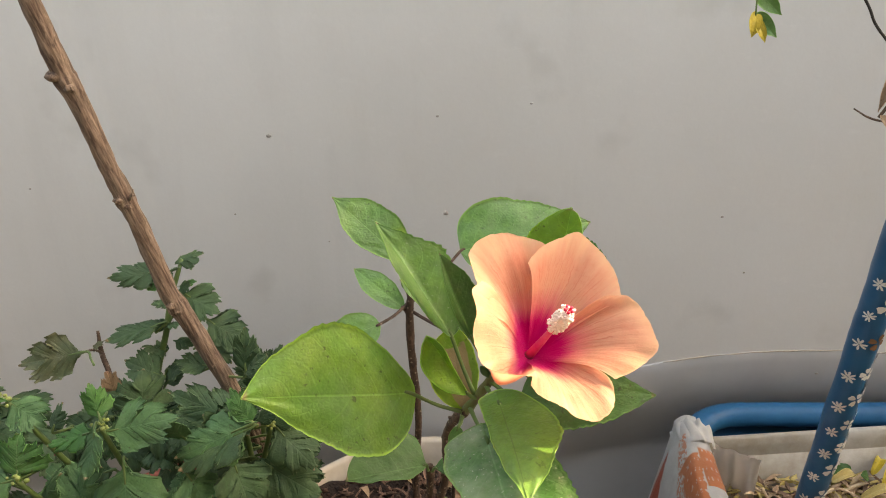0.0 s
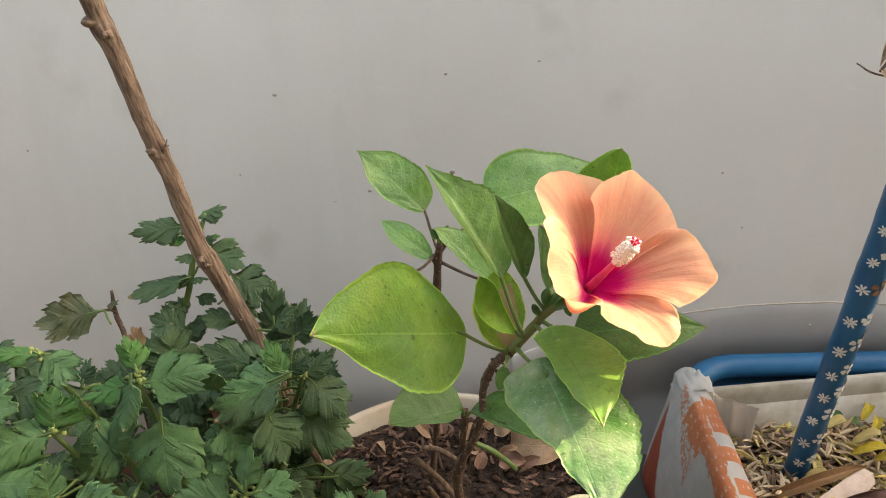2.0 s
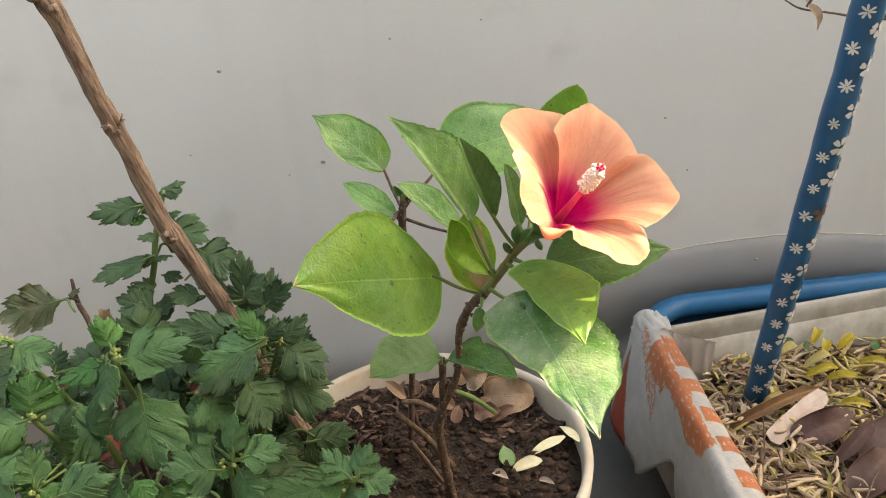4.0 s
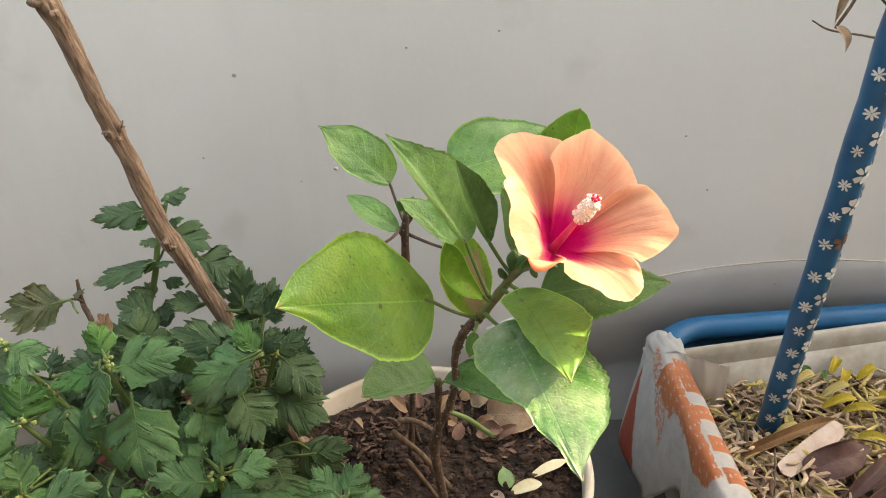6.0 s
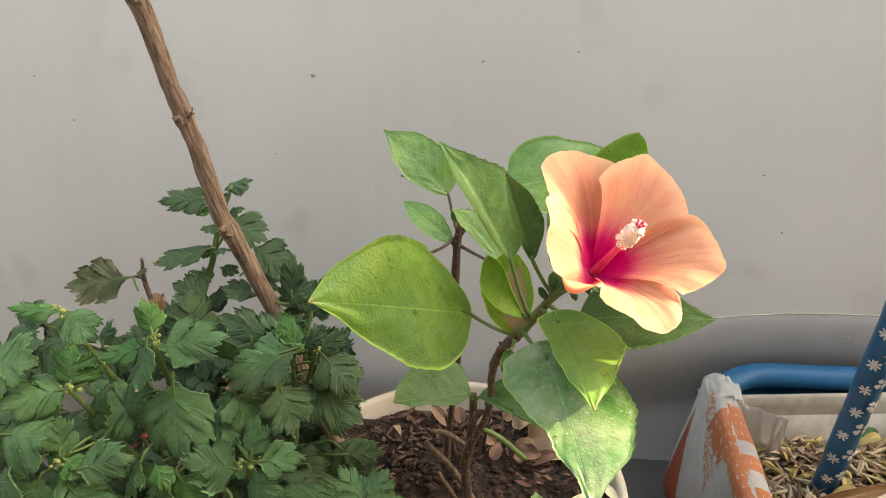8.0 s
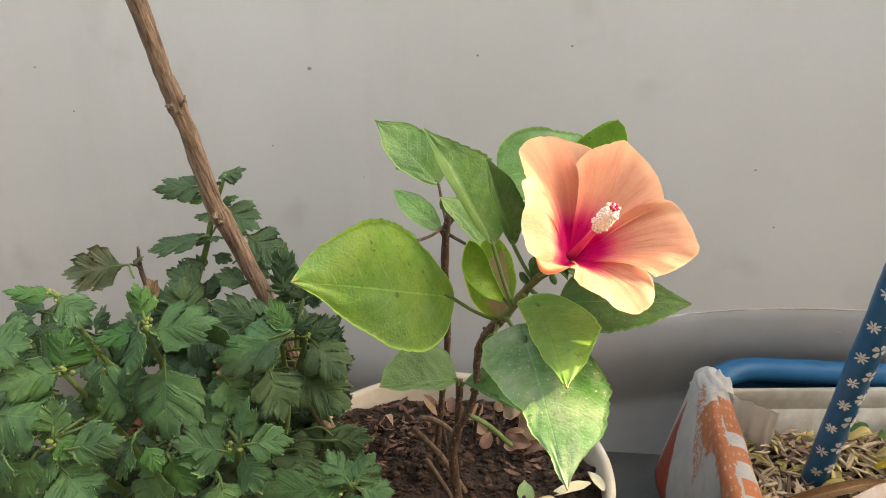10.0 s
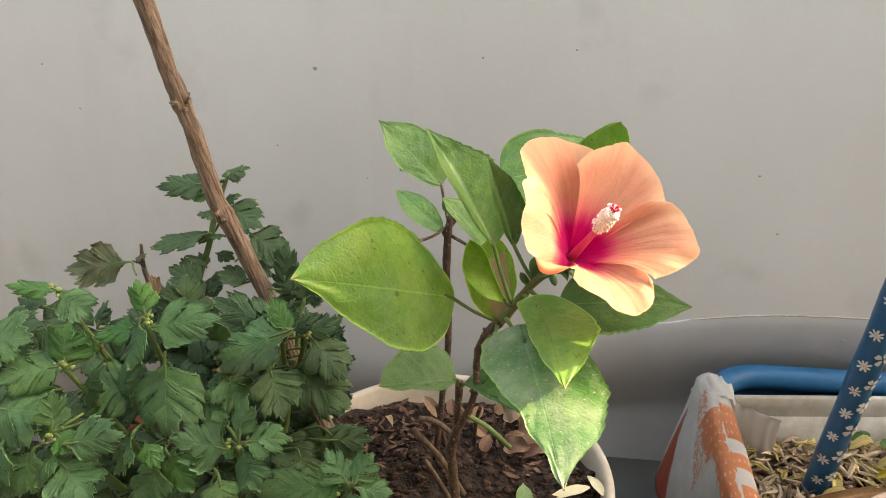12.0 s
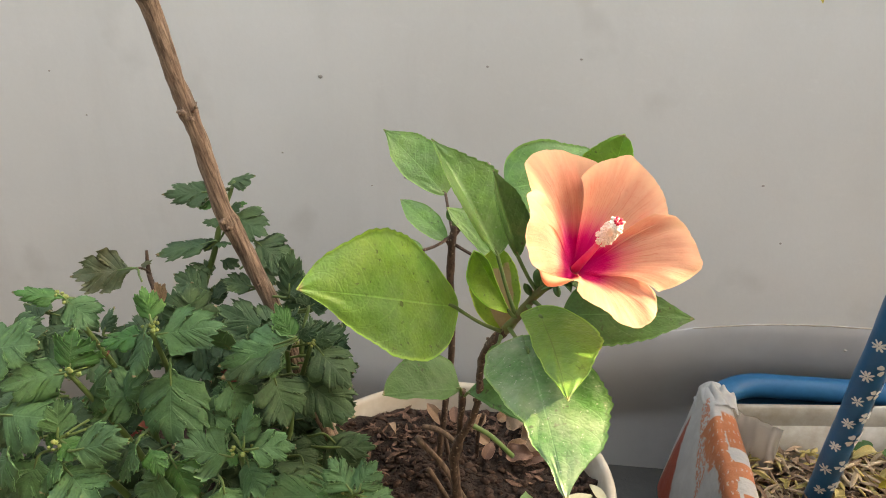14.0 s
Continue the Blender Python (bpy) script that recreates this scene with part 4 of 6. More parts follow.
hib_leaf(1, (-0.0148, 0.4000, 0.4031), (-0.0793, 0.3458, 0.4357), (0.52, -0.72, 0.46), 0.0335, LEAF_OLD, (0.011, 0.417, 0.380), ((0.03, 0.22), (0.1, 0.42), (0.2, 0.68), (0.38, 0.97), (0.53, 1.02), (0.68, 0.88), (0.84, 0.58), (0.93, 0.32)), ((0.02, 0.44), (0.1, 0.72), (0.2, 0.85), (0.35, 0.86), (0.53, 0.70), (0.72, 0.42), (0.9, 0.13)), arch=0.05, folds=(0.10, 0.06), teeth=0.025, back=0.04, cup=-0.10)
hib_leaf(2, (0.0063, 0.4140, 0.4271), (-0.0306, 0.4322, 0.4825), (0.22, -0.86, 0.45), 0.0222, LEAF_DUSTY, (0.017, 0.409, 0.396), ((0.04, 0.36), (0.165, 0.58), (0.33, 0.76), (0.54, 1), (0.67, 0.78), (0.82, 0.4), (0.92, 0.15)), ((0.1, 0.4), (0.22, 0.75), (0.47, 0.95), (0.68, 0.88), (0.83, 0.45), (0.93, 0.2)), arch=0.03, folds=(0.05, 2.6), teeth=0.06)
hib_leaf(3, (0.0172, 0.4002, 0.4334), (0.0028, 0.4068, 0.4758), (0.3, -0.92, 0.2), 0.0112, LEAF_DARK, (0.029, 0.398, 0.414), ((0.08, 0.4), (0.3, 1), (0.5, 1), (0.7, 0.8), (0.88, 0.35)), ((0.1, 0.5), (0.27, 0.85), (0.64, 0.8), (0.85, 0.4)), arch=-0.04, folds=(0.25, 2.0), teeth=0.03)
hib_leaf(4, (0.0040, 0.5539, 0.4140), (0.0923, 0.5798, 0.4232), (-0.1, -0.80, 0.60), 0.0262, LEAF_MID, (-0.020, 0.531, 0.397), ((0.03, 0.4), (0.15, 0.8), (0.4, 1), (0.6, 0.98), (0.8, 0.6), (0.93, 0.22)), ((0.01, 0.5), (0.06, 0.86), (0.2, 1.12), (0.4, 1.12), (0.6, 0.88), (0.8, 0.5), (0.93, 0.18)), arch=0.05, folds=(0.06, 0.06), teeth=0.03)
hib_leaf(5, (-0.0395, 0.5701, 0.4022), (-0.0850, 0.5782, 0.4455), (0.30, -0.80, 0.50), 0.0205, LEAF_MID, (-0.030, 0.534, 0.388), ((0.03, 0.5), (0.1, 0.75), (0.34, 1), (0.7, 0.78), (0.88, 0.3), (0.95, 0.1)), ((0.05, 0.22), (0.19, 0.44), (0.445, 0.66), (0.68, 0.6), (0.82, 0.34), (0.94, 0.08)), arch=0.04, folds=(0.08, 0.08), teeth=0.03)
hib_leaf(6, (-0.0340, 0.5319, 0.3828), (-0.0681, 0.5479, 0.4048), (0.2, -0.75, 0.6), 0.0092, LEAF_MID, (-0.031, 0.534, 0.378), ((0.05, 0.35), (0.15, 0.65), (0.38, 1), (0.63, 0.95), (0.85, 0.5), (0.95, 0.2)), ((0.05, 0.3), (0.15, 0.6), (0.39, 0.9), (0.64, 0.92), (0.85, 0.5), (0.95, 0.2)), arch=0.04, folds=(0.1, 0.1), teeth=0.02)
hib_leaf(7, (0.0080, 0.4967, 0.3802), (-0.0302, 0.4990, 0.4191), (0.4, -0.75, 0.5), 0.0125, LEAF_MID, (-0.030, 0.534, 0.380), ((0.1, 0.5), (0.35, 0.9), (0.63, 1), (0.83, 0.66), (0.95, 0.25)), ((0.1, 0.2), (0.35, 0.38), (0.6, 0.38), (0.85, 0.3), (0.95, 0.12)), arch=0.03, folds=(0.05, 0.1), teeth=0.02)
hib_leaf(8, (0.0140, 0.4042, 0.3998), (-0.0048, 0.4012, 0.4346), (0.2, -0.93, 0.3), 0.0115, LEAF_OLIVE, (0.019, 0.409, 0.395), ((0.1, 0.06), (0.3, 0.15), (0.52, 0.25), (0.72, 0.4), (0.86, 0.42), (0.95, 0.26)), ((0.08, 0.3), (0.26, 0.72), (0.545, 1), (0.78, 0.9), (0.92, 0.5), (0.97, 0.3)), arch=-0.05, folds=(1.2, 0.15), teeth=0.0, cup=0.35)
hib_leaf(9, (0.0121, 0.4191, 0.3797), (0.0050, 0.4258, 0.4270), (-0.1, -1.0, 0.1), 0.0162, LEAF_SERE, (0.012, 0.417, 0.380), ((0.05, 0.25), (0.28, 0.53), (0.475, 0.7), (0.69, 0.66), (0.91, 0.4)), ((0.05, 0.35), (0.19, 0.76), (0.42, 1), (0.66, 0.97), (0.88, 0.5)), arch=0.05, folds=(0.1, 0.1), teeth=0.02)
hib_leaf(10, (0.0299, 0.3753, 0.4137), (0.0414, 0.3086, 0.4131), (-0.10, -0.42, 0.90), 0.0225, LEAF_VEINED, (0.023, 0.404, 0.405), ((0.02, 0.36), (0.08, 0.4), (0.19, 0.38), (0.49, 0.36), (0.7, 0.27), (0.855, 0.14), (0.95, 0.06)), ((0.03, 0.34), (0.147, 0.68), (0.33, 0.96), (0.5, 1), (0.63, 0.86), (0.82, 0.5), (0.92, 0.22)), arch=0.06, folds=(0.05, 0.12), teeth=0.025, back=0.16, cup=-0.12)
hib_leaf(11, (0.0238, 0.3644, 0.4027), (0.0430, 0.2904, 0.3778), (-0.10, -0.40, 0.90), 0.03, LEAF_FILM, (0.014, 0.414, 0.385), ((0.03, 0.56), (0.09, 0.68), (0.18, 0.74), (0.417, 0.52), (0.527, 0.37), (0.636, 0.31), (0.786, 0.15), (0.92, 0.08)), ((0.03, 0.3), (0.12, 0.62), (0.33, 0.94), (0.44, 1), (0.536, 0.98), (0.68, 0.82), (0.77, 0.67), (0.875, 0.3), (0.95, 0.1)), arch=0.05, folds=(0.04, 0.10), teeth=0.04, back=0.10, cup=-0.10)
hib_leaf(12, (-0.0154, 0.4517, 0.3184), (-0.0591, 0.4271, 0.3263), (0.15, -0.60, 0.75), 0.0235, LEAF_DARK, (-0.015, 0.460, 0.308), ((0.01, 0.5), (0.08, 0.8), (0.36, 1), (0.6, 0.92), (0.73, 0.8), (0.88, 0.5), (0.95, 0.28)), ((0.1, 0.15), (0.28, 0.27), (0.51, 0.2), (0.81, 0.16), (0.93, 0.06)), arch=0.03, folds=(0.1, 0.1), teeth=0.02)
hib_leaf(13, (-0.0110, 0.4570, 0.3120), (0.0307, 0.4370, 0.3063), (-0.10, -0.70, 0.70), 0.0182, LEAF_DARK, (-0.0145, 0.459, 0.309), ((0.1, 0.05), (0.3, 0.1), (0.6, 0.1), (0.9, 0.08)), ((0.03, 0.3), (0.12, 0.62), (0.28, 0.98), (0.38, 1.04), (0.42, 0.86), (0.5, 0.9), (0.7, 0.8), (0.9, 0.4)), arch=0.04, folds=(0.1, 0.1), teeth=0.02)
hib_leaf(14, (0.0402, 0.3845, 0.4100), (0.1003, 0.3750, 0.4180), (-0.05, -0.60, 0.80), 0.0165, LEAF_DARK, (0.025, 0.402, 0.409), ((0.03, 0.35), (0.12, 0.7), (0.35, 1), (0.55, 0.95), (0.72, 0.72), (0.86, 0.4), (0.95, 0.14)), ((0.02, 0.4), (0.1, 0.85), (0.3, 1), (0.6, 0.85), (0.8, 0.5), (0.93, 0.18)), arch=0.05, folds=(0.06, 0.08), teeth=0.05)
hib_leaf(15, (0.0595, 0.4300, 0.4460), (0.0652, 0.4207, 0.4918), (-0.30, -0.92, 0.10), 0.019, LEAF_OLIVE, (0.033, 0.393, 0.422), ((0.2, 0.35), (0.45, 0.5), (0.7, 0.46), (0.87, 0.34), (0.96, 0.2)), ((0.15, 0.6), (0.4, 1), (0.6, 0.98), (0.78, 0.72), (0.9, 0.42), (0.97, 0.2)), arch=0.05, folds=(0.12, 0.12), teeth=0.025)
hib_leaf(16, (0.0520, 0.455, 0.452), (0.0900, 0.445, 0.440), (0.2, -0.75, 0.60), 0.019, LEAF_DARK, (0.033, 0.394, 0.422), ((0.05, 0.4), (0.3, 0.95), (0.5, 1), (0.75, 0.7), (0.92, 0.25)), None, arch=0.05, folds=(0.06, 0.06), teeth=0.05)
hib_leaf(17, (-0.0433, 0.4893, 0.3938), (-0.0850, 0.4800, 0.3790), (0.1, -0.65, 0.75), 0.0130, LEAF_MID, (-0.032, 0.536, 0.384), ((0.04, 0.5), (0.2, 0.9), (0.4, 1), (0.7, 0.7), (0.9, 0.3)), None, arch=0.05, folds=(0.06, 0.06), teeth=0.02)
hib_leaf(18, (0.0079, 0.4106, 0.3753), (0.0045, 0.4054, 0.3635), (0.2, -0.9, 0.3), 0.004, LEAF_DARK, (0.010, 0.416, 0.379), ((0.05, 0.5), (0.3, 0.95), (0.5, 1), (0.75, 0.75), (0.92, 0.3)), None, arch=0.04, folds=(0.1, 0.1), teeth=0.0)
hib_leaf(19, (0.0300, 0.398, 0.428), (0.0240, 0.400, 0.462), (0.7, -0.65, 0.1), 0.0075, LEAF_DARK, (0.031, 0.395, 0.419), ((0.1, 0.6), (0.4, 1), (0.7, 0.8), (0.9, 0.4)), None, arch=0.04, folds=(0.2, 0.2), teeth=0.0)
hib_leaf(20, (-0.0275, 0.530, 0.398), (-0.0225, 0.529, 0.408), (0.2, -0.9, 0.3), 0.003, LEAF_DARK, (-0.0285, 0.530, 0.394), ((0.1, 0.6), (0.4, 1), (0.7, 0.8), (0.9, 0.4)), None, folds=(0.4, 0.4), teeth=0.0)
hib_leaf(21, (-0.0295, 0.530, 0.398), (-0.0335, 0.529, 0.406), (-0.2, -0.9, 0.3), 0.0027, LEAF_DARK, (-0.0285, 0.530, 0.394), ((0.1, 0.6), (0.4, 1), (0.7, 0.8), (0.9, 0.4)), None, folds=(0.4, 0.4), teeth=0.0)

# the flower
FC = Vector((0.0437, 0.372, 0.4412))
FA = Vector((0.30, -0.52, 0.80)).normalized()
bm = bmesh.new()
tube(bm, ((0.033, 0.392, 0.423, 0.0026), (0.036, 0.387, 0.428, 0.0026), (0.0385, 0.382, 0.433, 0.0050), (0.0405, 0.3775, 0.4375, 0.0058), (0.0420, 0.3748, 0.4405, 0.0050)), 12, 5, 0.1, 3.0)
flower = part("flower", bm, CALYX, hib, "open five-petalled salmon flower with a magenta throat")
for i in range(6):
    a = i * math.pi / 3
    side = FA.orthogonal().normalized()
    d = side * math.cos(a) + FA.cross(side) * math.sin(a)
    o = Vector((0.0385, 0.382, 0.433))
    bm = bmesh.new()
    blade(bm, o + d * 0.003, o + d * 0.012 - FA * (0.003 if i % 2 else -0.006), FA, 0.0045, 0.35, 0.08, 0.3, 0.0, 0.0, i, 8, 4)
    part("bract", bm, CALYX, flower)
# for each petal: the angle of its middle, its belly, and stations of (angle, reach, rise) round its rim
PETALS = [
    (134, 0.58, ((92, 0.0390, 0.030), (105, 0.0455, 0.028), (118, 0.0480, 0.029), (132, 0.0468, 0.031), (146, 0.0447, 0.034), (158, 0.0375, 0.036), (170, 0.0335, 0.036), (188, 0.0300, 0.034))),
    (66, 0.58, ((25, 0.0350, 0.034), (36, 0.0385, 0.032), (46, 0.0432, 0.030), (57, 0.0468, 0.029), (68, 0.0510, 0.029), (75, 0.0505, 0.030), (83, 0.0430, 0.031), (98, 0.0350, 0.031), (114, 0.0275, 0.033))),
    (-6, 0.60, ((-40, 0.0330, 0.030), (-29, 0.0370, 0.033), (-17, 0.0418, 0.034), (-8, 0.0440, 0.034), (4, 0.0425, 0.034), (16, 0.0408, 0.034), (26, 0.0355, 0.034), (33, 0.0270, 0.033))),
    (-74, 0.62, ((-108, 0.0280, 0.027), (-98, 0.0335, 0.029), (-88, 0.0355, 0.029), (-79, 0.0385, 0.0285), (-70, 0.0426, 0.0285), (-60, 0.0428, 0.0285), (-50, 0.0390, 0.0285), (-44, 0.0335, 0.030))),
    (-146, 0.72, ((-200, 0.0340, 0.038), (-187, 0.0370, 0.040), (-174, 0.0352, 0.040), (-163, 0.0375, 0.039), (-152, 0.0388, 0.036), (-143, 0.0390, 0.0335), (-136, 0.0375, 0.032), (-124, 0.0310, 0.030), (-110, 0.0250, 0.027))),
]
FE1 = Vector((1, 0, 0))
FE1 = (FE1 - FA * FE1.dot(FA)).normalized()
FE2 = FA.cross(FE1)
for sd, (ang, belly, stations) in enumerate(PETALS):
    bm = bmesh.new()
    uvl = bm.loops.layers.uv.verify()
    nu, nv = 40, 56
    rim = spline(stations, 24)
    ph = random.Random(sd).uniform(0, 6)
    grid, uvs = [], {}
    for i in range(nu + 1):
        row = []
        e = i / nu
        w0, w1, w2, w3 = (1 - e) ** 3, 3 * e * (1 - e) ** 2, 3 * e * e * (1 - e), e ** 3
        for j in range(nv + 1):
            v = 2 * j / nv - 1
            k = (len(rim) - 1) * j / nv
            lo = min(int(k), len(rim) - 2)
            ra, R, H = rim[lo] + (rim[lo + 1] - rim[lo]) * (k - lo)
            R += 0.0007 * noise.noise(Vector((v * 5, sd * 3.1, 2))) + 0.0004 * noise.noise(Vector((v * 14, sd * 3.1, 7)))
            r = 0.0022 * w0 + 0.0120 * w1 + (belly * (1 + 0.13 * v) + (0.75 * math.exp(-((v - 0.66) / 0.2) ** 2) if sd == 4 else 0.0)) * R * w2 + R * w3
            h = 0.40 * H * w1 + 0.98 * H * w2 + H * w3
            # the base fans out towards the rim
            a = radians((ang + 47 * v) * (1 - e) ** 1.5 + ra * (1 - (1 - e) ** 1.5))
            h += 0.0022 * v * math.sin(math.pi * min(1, e * 1.2) * 0.5) * (1 - 0.6 * e)
            h += (0.0008 * math.sin(v * 6 + 3 * e + ph) + 0.0003 * math.sin(v * 15 + e * 5 + ph)) * e ** 2
            h += 0.0008 * noise.noise(Vector((v * 3, e * 4, sd * 5.0))) * e + 0.00010 * math.sin(v * 38 + 3 * noise.noise(Vector((v * 4, e * 3, sd)))) * e
            vert = bm.verts.new(FC + FA * h + (FE1 * math.cos(a) + FE2 * math.sin(a)) * r)
            uvs[vert] = (e, 0.5 + 0.5 * v)
            row.append(vert)
        grid.append(row)
    for a, b in zip(grid, grid[1:]):
        for j in range(nv):
            f = bm.faces.new((a[j], a[j + 1], b[j + 1], b[j]))
            for lp in f.loops:
                lp[uvl].uv = uvs[lp.vert]
    bmesh.ops.solidify(bm, geom=list(bm.faces), thickness=0.0004)
    part("petal", bm, PETAL, flower, "salmon petal with a magenta base and cream edge")
ST = Vector((0.0576, 0.3535, 0.4707))
bm = bmesh.new()
tube(bm, ((*FC, 0.0022), (*(FC + (ST - FC) * 0.5 - FA * 0.0006), 0.0015), (*(FC + (ST - FC) * 0.9), 0.0011), (*ST, 0.0010)), 9, 6)
part("staminal_column", bm, COLUMN, flower, "pink staminal column")
rg3 = random.Random(11)
bm = bmesh.new()
for i in range(420):
    k = rg3.uniform(0.72, 1.05)
    d = Vector((rg3.gauss(0, 1), rg3.gauss(0, 1), rg3.gauss(0, 1))).normalized()
    d = (d - FA * d.dot(FA) * 0.7).normalized()
    blob(bm, FC + (ST - FC) * k + d * rg3.uniform(0.0020, 0.0037), rg3.uniform(0.0005, 0.0008), i, sub=1, rough=0.3)
tube(bm, [(*(FC + (ST - FC) * k), r) for k, r in ((0.70, 0.0012), (0.76, 0.0022), (0.9, 0.0030), (1.0, 0.0028), (1.06, 0.0012))], 10, 4, 0.3)
part("pollen_head", bm, ANTHER, flower, "cluster of cream pollen-covered anthers")
bm = bmesh.new()
side = FA.orthogonal().normalized()
for i in range(5):
    a = i * 1.2566
    d = side * math.cos(a) + FA.cross(side) * math.sin(a)
    tip = ST + FA * 0.0042 + d * 0.0014
    tube(bm, ((*ST, 0.0004), (*tip, 0.0004)), 6, 3)
    blob(bm, tip, 0.0009, i, sub=1, rough=0.2)
part("stigma", bm, STIGMA, flower, "five crimson stigma pads")
# buds beside the flower
for i, (b, t, r) in enumerate((((0.028, 0.398, 0.418), (0.0285, 0.394, 0.431), 0.0032), ((0.030, 0.396, 0.419), (0.0335, 0.392, 0.429), 0.0028), ((0.025, 0.401, 0.412), (0.021, 0.397, 0.420), 0.0020), ((0.036, 0.388, 0.425), (0.038, 0.383, 0.421), 0.0018))):
    bm = bmesh.new()
    B, T = Vector(b), Vector(t)
    tube(bm, ((*B, 0.0010), (*(B + (T - B) * 0.4), r), (*(B + (T - B) * 0.75), r * 0.85), (*T, 0.0004)), 9, 5, 0.12, i)
    part("flower_bud", bm, CALYX, hib, "small dark green closed bud")

# ---- chrysanthemum ----
MC = Vector((-0.235, 0.545, 0.0))
mpot = thing("flower_pot", (MC.x, MC.y, GROUND), "round dull red plastic flower pot under the chrysanthemum", "flower pot")
bm = bmesh.new()
ring_wall(bm, pot_outline(MC.x, MC.y, 0.118, 0.01, 0.3), ((0.117, GROUND), (0.03, GROUND), (0.004, 0.135), (0.0, 0.140), (0.0, 0.158), (0.002, 0.160), (0.006, 0.160), (0.008, 0.156), (0.016, 0.09), (0.117, 0.085)))
part("pot_body", bm, RED_POT, mpot)
single("potting_soil", heap(MC.x, MC.y, 0.108, 0.140, 0.006, 7.0), SOIL, (MC.x, MC.y, 0.14), "dark soil under the chrysanthemum leaves", "soil", kind="stuff")
mum = thing("chrysanthemum_plant", (MC.x, MC.y, 0.140), "bushy chrysanthemum with lobed green leaves and tiny pale buds", "chrysanthemum")
HEADS = [(-0.212, 0.451, 0.345), (-0.137, 0.487, 0.331), (-0.121, 0.490, 0.318), (-0.152, 0.427, 0.274), (-0.078, 0.420, 0.253), (-0.258, 0.405, 0.288), (-0.259, 0.430, 0.322), (-0.272, 0.458, 0.359)]
for i, h in enumerate(HEADS):
    bm = bmesh.new()
    H = Vector(h)
    foot = Vector((MC.x + 0.5 * (h[0] - MC.x), MC.y + 0.45 * (h[1] - MC.y), 0.136))
    m1 = foot.lerp(H, 0.5) + Vector((0.01 * math.sin(i * 2.1), 0.02, -0.012))
    tube(bm, ((*foot, 0.0030), (*m1, 0.0026), (*H, 0.0015)), 8, 6, 0.1, i)
    part("stem", bm, GREEN_STEM, mum)
    bm = bmesh.new()
    rb = random.Random(40 + i)
    for k in range(9):
        blob(bm, H + Vector((rb.gauss(0, 0.0032), rb.gauss(0, 0.0032), 0.002 + rb.uniform(-0.001, 0.003))), rb.uniform(0.0010, 0.0019), k + i, sub=1, rough=0.3)
    part("bud_head", bm, BUD, mum, "tight cluster of tiny yellow-green buds")
for rows, mat in ((((-0.234, 0.560, 0.135, 0.0030), (-0.231, 0.556, 0.22, 0.0028), (-0.227, 0.553, 0.28, 0.0027), (-0.223, 0.552, 0.319, 0.0026), (-0.210, 0.553, 0.354, 0.0023), (-0.203, 0.556, 0.380, 0.0021), (-0.192, 0.561, 0.408, 0.0014)), GREEN_STEM),
                  (((-0.262, 0.560, 0.135, 0.0026), (-0.278, 0.585, 0.23, 0.0024), (-0.288, 0.600, 0.287, 0.0022), (-0.297, 0.611, 0.303, 0.0022), (-0.296, 0.611, 0.324, 0.0012)), STEM),
                  (((-0.2955, 0.610, 0.304, 0.0012), (-0.296, 0.600, 0.313, 0.0010), (-0.298, 0.586, 0.319, 0.0009)), STEM)):
    bm = bmesh.new()
    tube(bm, rows, 8, 6, 0.15, 3)
    part("stem", bm, mat, mum)
# base, tip, width of the leaves that show
MUM_A = [
    ((-0.211, 0.451, 0.352), (-0.218, 0.460, 0.371), 0.016), ((-0.216, 0.451, 0.344), (-0.218, 0.435, 0.320), 0.028), ((-0.209, 0.455, 0.340), (-0.165, 0.455, 0.350), 0.032), ((-0.221, 0.455, 0.339), (-0.250, 0.450, 0.333), 0.017),
    ((-0.211, 0.500, 0.319), (-0.211, 0.510, 0.350), 0.036), ((-0.138, 0.487, 0.331), (-0.152, 0.485, 0.334), 0.011), ((-0.135, 0.487, 0.334), (-0.128, 0.490, 0.347), 0.013), ((-0.129, 0.470, 0.331), (-0.172, 0.455, 0.313), 0.033),
    ((-0.128, 0.487, 0.325), (-0.113, 0.485, 0.337), 0.011), ((-0.121, 0.490, 0.321), (-0.121, 0.495, 0.338), 0.009), ((-0.117, 0.490, 0.316), (-0.090, 0.475, 0.298), 0.030), ((-0.119, 0.490, 0.320), (-0.100, 0.495, 0.332), 0.015),
]
MUM_B = [
    ((-0.129, 0.485, 0.294), (-0.089, 0.470, 0.279), 0.040), ((-0.149, 0.427, 0.282), (-0.144, 0.432, 0.309), 0.019), ((-0.159, 0.427, 0.271), (-0.192, 0.420, 0.281), 0.029), ((-0.145, 0.427, 0.278), (-0.117, 0.430, 0.282), 0.021),
    ((-0.148, 0.427, 0.269), (-0.135, 0.410, 0.254), 0.029), ((-0.154, 0.427, 0.272), (-0.162, 0.425, 0.269), 0.010), ((-0.080, 0.420, 0.258), (-0.095, 0.430, 0.275), 0.021), ((-0.075, 0.420, 0.260), (-0.065, 0.430, 0.275), 0.018),
    ((-0.073, 0.420, 0.255), (-0.051, 0.420, 0.253), 0.019), ((-0.084, 0.420, 0.252), (-0.102, 0.420, 0.252), 0.014), ((-0.079, 0.420, 0.250), (-0.079, 0.405, 0.242), 0.018), ((-0.257, 0.405, 0.295), (-0.256, 0.410, 0.318), 0.020),
]
